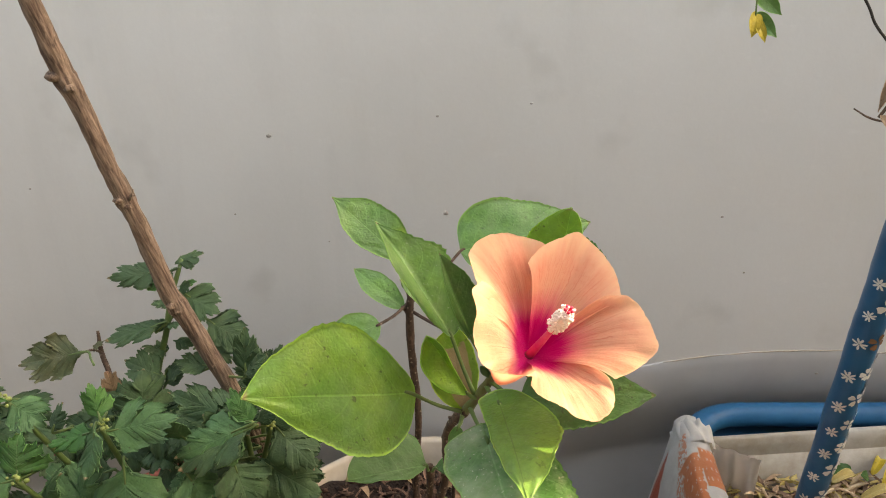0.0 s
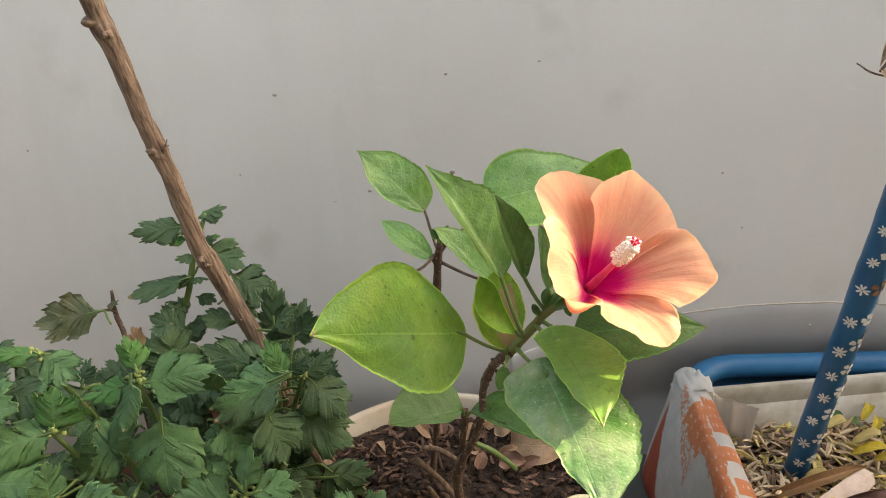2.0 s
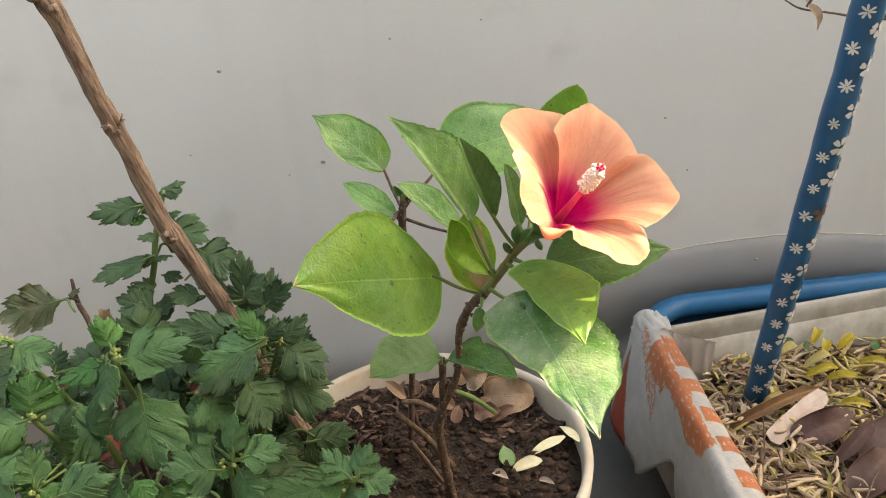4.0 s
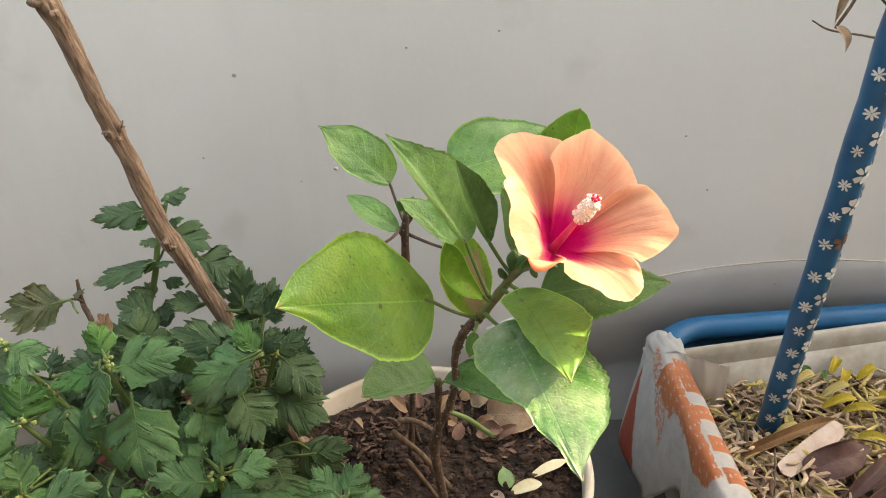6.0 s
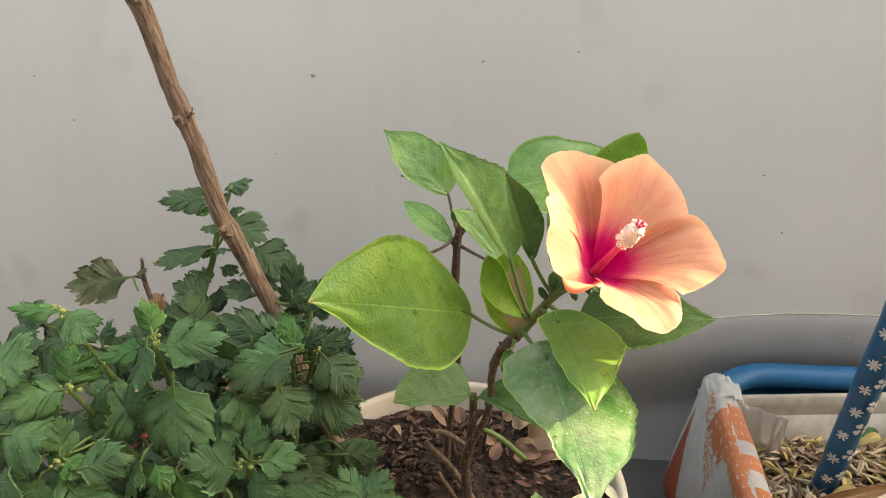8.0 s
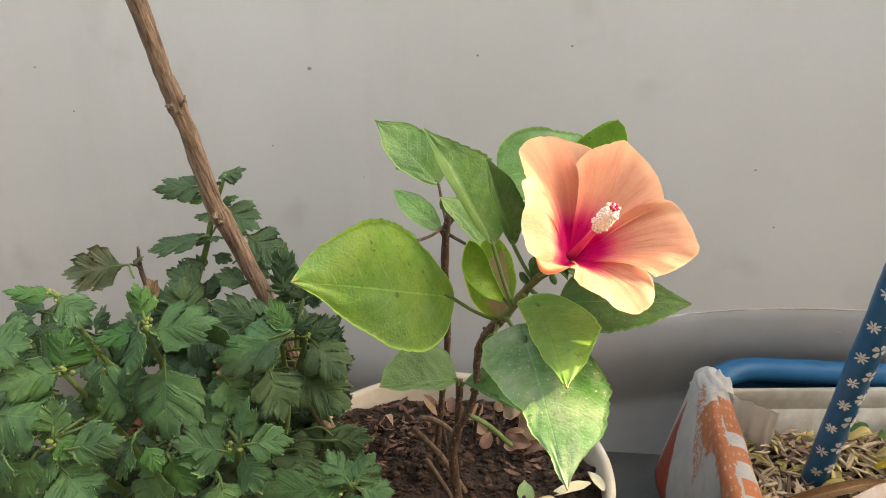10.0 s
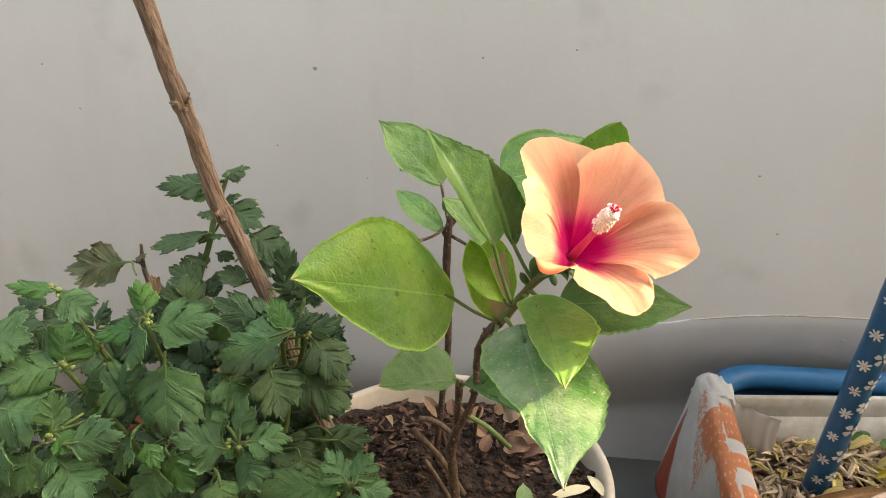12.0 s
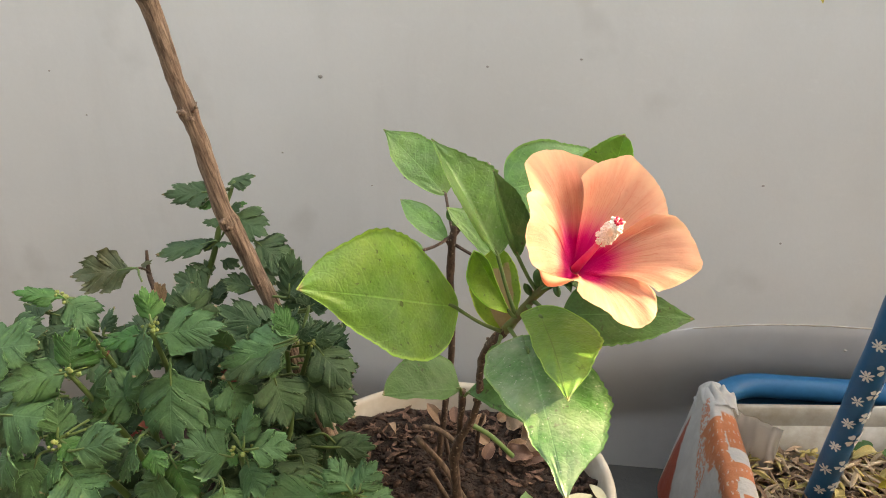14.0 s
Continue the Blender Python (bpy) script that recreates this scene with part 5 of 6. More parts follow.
MUM_C = [
    ((-0.245, 0.400, 0.288), (-0.211, 0.400, 0.298), 0.025), ((-0.255, 0.405, 0.290), (-0.241, 0.400, 0.283), 0.016), ((-0.258, 0.405, 0.280), (-0.270, 0.390, 0.262), 0.028), ((-0.260, 0.405, 0.290), (-0.268, 0.405, 0.290), 0.010),
    ((-0.253, 0.400, 0.273), (-0.227, 0.385, 0.257), 0.030), ((-0.200, 0.445, 0.320), (-0.196, 0.425, 0.275), 0.044), ((-0.239, 0.470, 0.281), (-0.272, 0.455, 0.285), 0.044), ((-0.296, 0.410, 0.302), (-0.259, 0.410, 0.302), 0.041),
    ((-0.258, 0.430, 0.325), (-0.257, 0.440, 0.349), 0.032), ((-0.260, 0.430, 0.323), (-0.299, 0.415, 0.319), 0.026), ((-0.309, 0.430, 0.336), (-0.277, 0.430, 0.343), 0.038), ((-0.271, 0.460, 0.357), (-0.249, 0.455, 0.343), 0.023),
]
MUM_D = [
    ((-0.273, 0.455, 0.362), (-0.301, 0.450, 0.367), 0.013), ((-0.263, 0.480, 0.323), (-0.258, 0.485, 0.340), 0.017), ((-0.213, 0.415, 0.285), (-0.222, 0.405, 0.262), 0.025), ((-0.208, 0.420, 0.276), (-0.196, 0.410, 0.265), 0.014),
    ((-0.186, 0.450, 0.293), (-0.162, 0.440, 0.280), 0.027), ((-0.164, 0.460, 0.296), (-0.184, 0.455, 0.289), 0.021), ((-0.142, 0.470, 0.305), (-0.127, 0.455, 0.276), 0.038), ((-0.166, 0.480, 0.292), (-0.149, 0.475, 0.283), 0.020),
    ((-0.158, 0.410, 0.261), (-0.152, 0.400, 0.240), 0.025), ((-0.093, 0.440, 0.235), (-0.146, 0.430, 0.239), 0.035), ((-0.113, 0.500, 0.226), (-0.081, 0.500, 0.230), 0.020), ((-0.195, 0.560, 0.406), (-0.179, 0.565, 0.413), 0.014),
]
MUM_E = [
    ((-0.210, 0.560, 0.399), (-0.246, 0.555, 0.397), 0.019), ((-0.209, 0.560, 0.389), (-0.223, 0.560, 0.387), 0.008), ((-0.197, 0.560, 0.388), (-0.184, 0.560, 0.392), 0.007), ((-0.195, 0.560, 0.382), (-0.167, 0.550, 0.370), 0.026),
    ((-0.176, 0.550, 0.365), (-0.148, 0.545, 0.349), 0.026), ((-0.211, 0.550, 0.363), (-0.248, 0.540, 0.354), 0.026), ((-0.176, 0.545, 0.352), (-0.161, 0.540, 0.336), 0.018), ((-0.180, 0.545, 0.331), (-0.202, 0.540, 0.338), 0.018),
    ((-0.144, 0.520, 0.342), (-0.141, 0.525, 0.373), 0.017), ((-0.142, 0.515, 0.343), (-0.128, 0.515, 0.359), 0.014), ((-0.289, 0.430, 0.297), (-0.302, 0.420, 0.263), 0.036), ((-0.170, 0.470, 0.324), (-0.183, 0.460, 0.346), 0.026),
]
MUM_F = [
    ((-0.151, 0.490, 0.314), (-0.161, 0.480, 0.336), 0.031), ((-0.209, 0.530, 0.333), (-0.233, 0.530, 0.345), 0.025), ((-0.258, 0.470, 0.272), (-0.226, 0.460, 0.308), 0.029), ((-0.265, 0.450, 0.285), (-0.241, 0.440, 0.320), 0.028),
    ((-0.310, 0.440, 0.288), (-0.280, 0.430, 0.323), 0.033), ((-0.194, 0.420, 0.269), (-0.178, 0.410, 0.248), 0.032), ((-0.203, 0.420, 0.260), (-0.214, 0.410, 0.235), 0.031),
    ((-0.271, 0.400, 0.278), (-0.282, 0.390, 0.250), 0.027), ((-0.288, 0.400, 0.284), (-0.298, 0.390, 0.261), 0.031), ((-0.169, 0.460, 0.304), (-0.152, 0.450, 0.282), 0.030),
]


def mum_leaf(b, t, w, mat, seed, face=None):
    rl = random.Random(seed)
    n = face or Vector((rl.uniform(-0.7, 0.7), -0.60 + rl.uniform(-0.4, 0.4), 0.75 + rl.uniform(-0.3, 0.2)))
    bm = bmesh.new()
    big = w > 0.015
    B, T = Vector(b), Vector(t)
    ext = B - (T - B) * 0.12
    lobed(bm, ext, T, n, w * 1.12, seed)
    lf = part("leaf", bm, mat, mum)
    if big:
        # the stalk reaches inwards, to the stems
        inner = B.lerp(Vector((MC.x * 0.6 + B.x * 0.4, MC.y * 0.5 + B.y * 0.5, B.z - 0.02)), 0.35)
        bm = bmesh.new()
        tube(bm, ((*inner, 0.0009), (*ext.lerp(inner, 0.5), 0.0009), (*ext, 0.0010), (*B.lerp(T, 0.2), 0.0006)), 6, 4)
        part("petiole", bm, GREEN_STEM, lf)


k = 0
for rows in (MUM_A, MUM_B, MUM_C, MUM_D, MUM_E, MUM_F):
    for b, t, w in rows:
        k += 1
        # leaves set far back or to the right get the painted-shade copy
        in_shade = b[1] > 0.475 and w > 0.0125 or b[0] > -0.15 and b[1] > 0.44
        mum_leaf(b, t, w, MUM_SHADE if in_shade else MUM_YOUNG if w < 0.0175 or k % 11 == 0 else MUM, 100 + k)
mum_leaf((-0.299, 0.585, 0.319), (-0.345, 0.575, 0.315), 0.032, MUM_DEAD, 300)
mum_leaf((-0.300, 0.608, 0.312), (-0.288, 0.600, 0.318), 0.010, MUM_DEAD, 301)
mum_leaf((-0.240, 0.520, 0.322), (-0.238, 0.515, 0.345), 0.016, DRY, 302)
mum_leaf((-0.268, 0.487, 0.303), (-0.258, 0.480, 0.311), 0.014, RED_POT, 303)
mum_leaf((-0.190, 0.500, 0.285), (-0.172, 0.492, 0.290), 0.014, RED_POT, 304)
rt = random.Random(55)
for i in range(16):
    q = i / 15
    b = Vector((-0.227 + 0.032 * q, 0.552 + 0.008 * q, 0.285 + 0.115 * q))
    a = 2.4 * i
    d = Vector((math.cos(a), 0.5 * math.sin(a) - 0.3, rt.uniform(-0.2, 0.7))).normalized()
    ln = rt.uniform(0.012, 0.024) * (1.15 - 0.4 * q)
    mum_leaf(b + d * 0.004, b + d * (0.004 + ln), ln * rt.uniform(0.7, 0.9), MUM_SHADE, 500 + i)
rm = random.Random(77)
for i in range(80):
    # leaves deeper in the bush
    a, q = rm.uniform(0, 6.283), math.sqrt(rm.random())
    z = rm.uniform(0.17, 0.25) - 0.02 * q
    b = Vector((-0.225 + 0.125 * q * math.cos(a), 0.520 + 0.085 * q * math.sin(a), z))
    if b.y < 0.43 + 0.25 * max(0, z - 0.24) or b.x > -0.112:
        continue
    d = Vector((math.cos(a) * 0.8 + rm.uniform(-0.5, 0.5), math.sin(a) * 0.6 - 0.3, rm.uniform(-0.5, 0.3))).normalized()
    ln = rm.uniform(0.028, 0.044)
    mum_leaf(b, b + d * ln, ln * rm.uniform(0.75, 0.95), MUM_SHADE, 400 + i)

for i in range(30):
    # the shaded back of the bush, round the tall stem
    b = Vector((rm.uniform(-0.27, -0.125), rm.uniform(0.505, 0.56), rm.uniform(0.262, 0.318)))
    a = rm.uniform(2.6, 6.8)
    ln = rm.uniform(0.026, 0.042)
    mum_leaf(b, b + Vector((math.cos(a), 0.5 * math.sin(a), rm.uniform(-0.5, 0.4))).normalized() * ln, ln * rm.uniform(0.8, 1.0), MUM_SHADE, 600 + i)

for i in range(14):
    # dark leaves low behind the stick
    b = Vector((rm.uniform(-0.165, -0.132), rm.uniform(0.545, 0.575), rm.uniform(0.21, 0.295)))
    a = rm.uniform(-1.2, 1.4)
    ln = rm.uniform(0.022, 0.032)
    mum_leaf(b, b + Vector((math.cos(a), 0.4 * math.sin(a) - 0.3, rm.uniform(-0.5, 0.4))).normalized() * ln, ln * rm.uniform(0.8, 1.0), MUM_SHADE, 700 + i)

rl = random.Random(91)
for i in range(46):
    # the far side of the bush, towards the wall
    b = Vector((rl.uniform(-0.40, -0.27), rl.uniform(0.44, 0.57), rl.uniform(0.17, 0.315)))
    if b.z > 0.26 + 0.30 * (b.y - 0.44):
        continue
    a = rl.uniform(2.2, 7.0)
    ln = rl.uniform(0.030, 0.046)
    mum_leaf(b, b + Vector((math.cos(a), 0.5 * math.sin(a) - 0.3, rl.uniform(-0.5, 0.4))).normalized() * ln, ln * rl.uniform(0.8, 1.0), MUM_SHADE if i % 3 else MUM, 800 + i)

# leaves round the foot of the stick, and a sprig beside it
for i, (b, t, w, mat, n) in enumerate((
    ((-0.130, 0.470, 0.333), (-0.175, 0.460, 0.315), 0.030, MUM, (0.1, -0.8, 0.6)),
    ((-0.138, 0.485, 0.327), (-0.191, 0.500, 0.339), 0.025, MUM_SHADE, (0.0, -0.75, 0.65)),
    ((-0.128, 0.475, 0.331), (-0.140, 0.480, 0.354), 0.015, MUM_YOUNG, (0.1, -0.8, 0.6)),
    ((-0.137, 0.540, 0.319), (-0.144, 0.550, 0.345), 0.015, MUM_SHADE, (0.1, -0.95, 0.3)),
    ((-0.136, 0.540, 0.320), (-0.113, 0.535, 0.339), 0.017, MUM_SHADE, (0, -0.8, 0.6)),
    ((-0.137, 0.545, 0.319), (-0.128, 0.555, 0.343), 0.017, MUM_SHADE, (0, -0.95, 0.3)),
    ((-0.140, 0.550, 0.314), (-0.167, 0.555, 0.332), 0.019, MUM_SHADE, (0, -0.9, 0.4)),
    ((-0.129, 0.510, 0.296), (-0.096, 0.500, 0.295), 0.035, MUM_SHADE, (0.1, -0.8, 0.6)),
    ((-0.128, 0.525, 0.285), (-0.107, 0.530, 0.315), 0.022, MUM_SHADE, (0, -0.9, 0.4)),
    ((-0.125, 0.510, 0.281), (-0.106, 0.500, 0.260), 0.025, MUM_SHADE, (0, -0.8, 0.6)),
)):
    mum_leaf(b, t, w, mat, 900 + i, Vector(n))
bm = bmesh.new()
tube(bm, ((-0.142, 0.530, 0.283, 0.0022), (-0.140, 0.535, 0.304, 0.0018), (-0.136, 0.540, 0.321, 0.0012)), 8, 4)
part("stem", bm, GREEN_STEM, mum)

# ---- the stick ----
bm = bmesh.new()
tube(bm, [(x, y, z, 0.86 * r) for x, y, z, r in ((-0.211, 0.462, 0.640, 0.0060), (-0.207, 0.474, 0.592, 0.0062), (-0.2045, 0.484, 0.556, 0.0066), (-0.2035, 0.486, 0.548, 0.0080), (-0.201, 0.489, 0.535, 0.0066), (-0.1975, 0.497, 0.500, 0.0064), (-0.1945, 0.501, 0.480, 0.0066), (-0.1935, 0.503, 0.473, 0.0076), (-0.191, 0.505, 0.462, 0.0066), (-0.186, 0.511, 0.425, 0.0066), (-0.1835, 0.514, 0.405, 0.0070), (-0.1805, 0.516, 0.395, 0.0082), (-0.177, 0.518, 0.385, 0.0072), (-0.157, 0.527, 0.320, 0.0068), (-0.136, 0.535, 0.240, 0.0066), (-0.117, 0.542, 0.180, 0.0064), (-0.112, 0.546, 0.140, 0.0064))], 14, 6, 0.22, 2.0)
for k, (x, y, z, r) in enumerate(((-0.2072, 0.4800, 0.5510, 0.0040), (-0.2000, 0.4815, 0.5440, 0.0032), (-0.1950, 0.4975, 0.4740, 0.0034), (-0.1905, 0.4985, 0.4700, 0.0028), (-0.1815, 0.5100, 0.3975, 0.0034), (-0.1785, 0.5110, 0.3930, 0.0030), (-0.1660, 0.5190, 0.3470, 0.0022))):
    blob(bm, (x, y, z), r, 5.0 + 2.3 * k, (1, 0.8, 0.75), 2, 0.7)
stick = single("stick", bm, BARK, (-0.112, 0.546, 0.14), "brown weathered branch stuck upright as a plant stake", "stick")
bm = bmesh.new()
tube(bm, ((-0.1885, 0.499, 0.474, 0.0010), (-0.1855, 0.497, 0.478, 0.0008), (-0.1845, 0.497, 0.481, 0.0005)), 6, 4, 0.3)
tube(bm, ((-0.1862, 0.497, 0.477, 0.0006), (-0.1835, 0.496, 0.4775, 0.0004)), 6, 4, 0.3)
part("twig_stub", bm, BARK, stick)

# ---- blue tub with liner and litter ----
TX0, TX1, TY0, TY1, TUB_Z = 0.196, 0.640, 0.380, 0.762, 0.149


def tub_outline(x0, x1, y0, y1, rad):
    def f(a, inset, z):
        w, d = (x1 - x0) / 2 - inset, (y1 - y0) / 2 - inset
        r = max(rad - inset, 0.006)
        per = [2 * (d - r), math.pi * r / 2, 2 * (w - r), math.pi * r / 2] * 2
        s = (a % 1.0) * sum(per)
        cx, cy = (x0 + x1) / 2, (y0 + y1) / 2
        corners = ((w - r, d - r, 0), (-(w - r), d - r, 90), (-(w - r), -(d - r), 180), (w - r, -(d - r), 270))
        pts = ((w, -(d - r)), (w, d - r)), ((w - r, d), (-(w - r), d)), ((-w, d - r), (-w, -(d - r))), ((-(w - r), -d), (w - r, -d))
        for i in range(4):
            ln = per[2 * i]
            if s <= ln:
                (xa, ya), (xb, yb) = pts[i]
                k = s / max(ln, 1e-9)
                return Vector((cx + xa + (xb - xa) * k, cy + ya + (yb - ya) * k, z))
            s -= ln
            ln = per[2 * i + 1]
            if s <= ln:
                ccx, ccy, st = corners[i]
                g = radians(st + 90 * s / ln)
                return Vector((cx + ccx + r * math.cos(g), cy + ccy + r * math.sin(g), z))
            s -= ln
        return Vector((cx + w, cy - (d - r), z))
    return f


tub = thing("tub", ((TX0 + TX1) / 2, (TY0 + TY1) / 2, GROUND), "blue plastic tub with a thick rolled rim, holding garden litter", "tub")
bm = bmesh.new()
to_square = tub_outline(TX0, TX1, TY0, TY1, 0.065)


def to(a, inset, z):
    """The tub's sides splay a little towards the wall."""
    p = to_square(a, inset, z)
    return Vector((p.x + 0.03 * (p.y - 0.70), p.y, p.z))



ring_wall(bm, to, ((0.16, GROUND), (0.035, GROUND), (0.001, TUB_Z - 0.004), (0.005, TUB_Z - 0.004), (0.039, GROUND + 0.004), (0.16, GROUND + 0.004)))
part("tub_body", bm, BLUE, tub)
bm = bmesh.new()
prof = [(0.012 + 0.0122 * math.cos(2 * math.pi * k / 16), TUB_Z - 0.001 + 0.0122 * math.sin(2 * math.pi * k / 16)) for k in range(17)]
ring_wall(bm, to, prof)
bmesh.ops.remove_doubles(bm, verts=bm.verts, dist=1e-6)
part("rim", bm, BLUE, tub, "thick rounded blue rim")
bm = bmesh.new()
li_square = tub_outline(TX0 + 0.007, TX1 - 0.024, TY0 + 0.050, 0.728, 0.02)


def li(a, inset, z):
    """The planter stands slightly askew in the tub."""
    p = li_square(a, inset, z)
    return Vector((p.x, p.y + 0.11 * (p.x - 0.35), p.z))


liner = thing("planter", (0.42, 0.55, 0.0), "stained white plastic planter set inside the blue tub", "planter")
ring_wall(bm, li, ((0.004, 0.0), (0.004, 0.132), (0.007, 0.132), (0.012, 0.08), (0.02, 0.0)))
part("planter_wall", bm, LINER, liner)
bm = bmesh.new()
ring_wall(bm, li, ((0.0035, 0.126), (0.001, 0.132), (0.001, 0.146), (0.0018, 0.1485), (0.0045, 0.1492), (0.0068, 0.147), (0.0076, 0.138), (0.0074, 0.126)))
part("planter_lip", bm, LINER, liner)
single("litter_bed", heap(0.415, 0.560, 0.210, 0.068, 0.008, 13.0, 70, 0.004, 1.0, 0.76, litter_rise), simple("rotting_litter", (0.075, 0.045, 0.030), (0.16, 0.105, 0.068), 90.0, 0.9, 500.0, 0.9, 0.003), (0.42, 0.55, 0.07), "dark bed of rotting leaf litter in the tub", "litter", kind="stuff")


def strewn(name, count, mats, seed, label, lmin, lmax, wmin, wmax, z0=0.072, zr=0.018):
    rs = random.Random(seed)
    for gi, mat in enumerate(mats):
        bm = bmesh.new()
        for i in range(count):
            x, y = rs.uniform(0.222, 0.50), rs.uniform(0.45, 0.715)
            if x > 0.33 and y < 0.60 and rs.random() < 0.8:
                continue
            chip(bm, (x, y, z0 + litter_rise(y) + zr * rs.random() + 0.010 * noise.noise(Vector((x * 14, y * 14, 13)))), rs.uniform(lmin, lmax), rs.uniform(wmin, wmax), rs.uniform(0, 6.28), rs.uniform(-0.35, 0.45), rs.uniform(-0.1, 0.22), i + seed + 1000 * gi, rs.uniform(-0.9, 0.9))
        single(name, bm, mat, (0.42, 0.55, 0.07), label, "litter", kind="stuff", smooth=False)


TAN = leaf_paint("straw_chip", (0.60, 0.43, 0.27), (0.74, 0.58, 0.41), (0.76, 0.60, 0.42), 0.0, 0.7, 6.0, None, 0.15)
TAN2 = leaf_paint("grey_straw_chip", (0.38, 0.25, 0.165), (0.54, 0.385, 0.27), (0.58, 0.42, 0.30), 0.0, 0.7, 6.0, None, 0.1)
OCHRE = leaf_paint("yellow_straw_chip", (0.58, 0.45, 0.17), (0.72, 0.59, 0.29), (0.70, 0.57, 0.22), 0.0, 0.6, 6.0, None, 0.2)
DUN = leaf_paint("dun_leaf_chip", (0.15, 0.085, 0.055), (0.25, 0.15, 0.10), (0.27, 0.17, 0.11), 0.0, 0.7, 6.0, None, 0.1)
strewn("dry_litter", 560, (TAN, TAN2, OCHRE, DUN, DUN), 3, "dry straw-coloured flower and leaf litter in the tub", 0.012, 0.036, 0.0020, 0.0060)


def rolled(count, mat, seed, box_, rmin, rmax, label):
    """Dried petals rolled into bent, tapering straws."""
    rs = random.Random(seed)
    bm = bmesh.new()
    for i in range(count):
        x, y = rs.uniform(box_[0], box_[1]), rs.uniform(box_[2], box_[3])
        if x > 0.33 and y < 0.60 and rs.random() < 0.8:
            continue
        c = Vector((x, y, 0.080 + litter_rise(y) + 0.014 * rs.random() + 0.010 * noise.noise(Vector((x * 14, y * 14, 13)))))
        a, half, r = rs.uniform(0, 6.283), rs.uniform(0.007, 0.016), rs.uniform(rmin, rmax)
        d = Vector((math.cos(a), math.sin(a), rs.uniform(-0.25, 0.35))) * half
        side = Vector((-math.sin(a), math.cos(a), rs.uniform(0, 0.8))) * half * rs.uniform(-0.35, 0.35)
        tube(bm, ((*(c - d), r * 0.5), (*(c - d * 0.4 + side * 0.8), r), (*(c + d * 0.4 + side), r * 0.9), (*(c + d), r * 0.25)), 6, 2, 0.5, i * 1.3)
    single("dry_litter", bm, mat, (0.42, 0.55, 0.07), label, "litter", kind="stuff")


rolled(330, simple("rolled_straw", (0.50, 0.36, 0.24), (0.70, 0.55, 0.39), 120.0, 0.75, 500.0, 0.5, 0.001), 41, (0.225, 0.50, 0.45, 0.71), 0.0011, 0.0024, "rolled straw-coloured dried petals in the tub")
rolled(120, simple("rolled_ochre", (0.55, 0.40, 0.12), (0.72, 0.57, 0.24), 120.0, 0.7, 500.0, 0.4, 0.001), 43, (0.30, 0.50, 0.60, 0.71), 0.0012, 0.0025, "rolled yellow dried petals in the tub")


def litter_leaf(name, b, t, n, w, mat, label, **kw):
    bm = bmesh.new()
    blade(bm, b, t, n, w, **kw)
    return single(name, bm, mat, b, label, "leaf", "leaves on the litter")


litter_leaf("dry_leaf", (0.258, 0.622, 0.086), (0.364, 0.655, 0.094), (0.1, -0.55, 0.8), 0.011, leaf_paint("rust_leaf", (0.24, 0.12, 0.055), (0.34, 0.19, 0.09), (0.38, 0.22, 0.11), 0.0, 0.4, 6.0, None, 0.15), "long curled rust-brown dry leaf on the litter", arch=0.16, fold=1.2, seed=31, base_round=0.25)
litter_leaf("bark_strip", (0.284, 0.590, 0.092), (0.357, 0.632, 0.106), (0.25, -0.45, 0.85), 0.019, simple("pale_bark", (0.56, 0.42, 0.35), (0.66, 0.54, 0.47), 70.0, 0.8, 300.0, 0.4, 0.001), "pale pinkish dry bark strip on the litter", peak=0.5, base_round=0.12, arch=0.02, fold=-0.25, teeth=0, seed=32, acute=0.0)
litter_leaf("dry_leaf", (0.305, 0.592, 0.088), (0.376, 0.612, 0.094), (0.2, -0.6, 0.75), 0.030, DRY_RED, "broad maroon dry leaf on the litter", arch=0.12, fold=0.3, wave=0.14, seed=33, base_round=0.3)
litter_leaf("dry_leaf", (0.325, 0.556, 0.088), (0.384, 0.598, 0.096), (0.1, -0.5, 0.8), 0.014, DRY_RED, "narrow reddish-brown curled dry leaf on the litter", arch=0.2, fold=0.6, seed=34)
litter_leaf("dry_leaf", (0.352, 0.560, 0.088), (0.430, 0.590, 0.094), (-0.1, -0.5, 0.85), 0.040, DRY_RED, "broad crumpled dark maroon dry leaf on the litter", arch=0.10, fold=0.2, wave=0.16, seed=36, base_round=0.3)
litter_leaf("dry_leaf", (0.362, 0.508, 0.086), (0.440, 0.540, 0.094), (0.15, -0.5, 0.85), 0.044, DRY_RED, "broad flat dark brown dry leaf on the litter", arch=0.06, fold=0.15, wave=0.12, seed=37, base_round=0.3)
litter_leaf("dry_leaf", (0.322, 0.520, 0.086), (0.380, 0.560, 0.095), (0.1, -0.5, 0.8), 0.032, DRY_RED, "broad dark brown dry leaf on the litter", arch=0.12, fold=0.25, wave=0.14, seed=35)
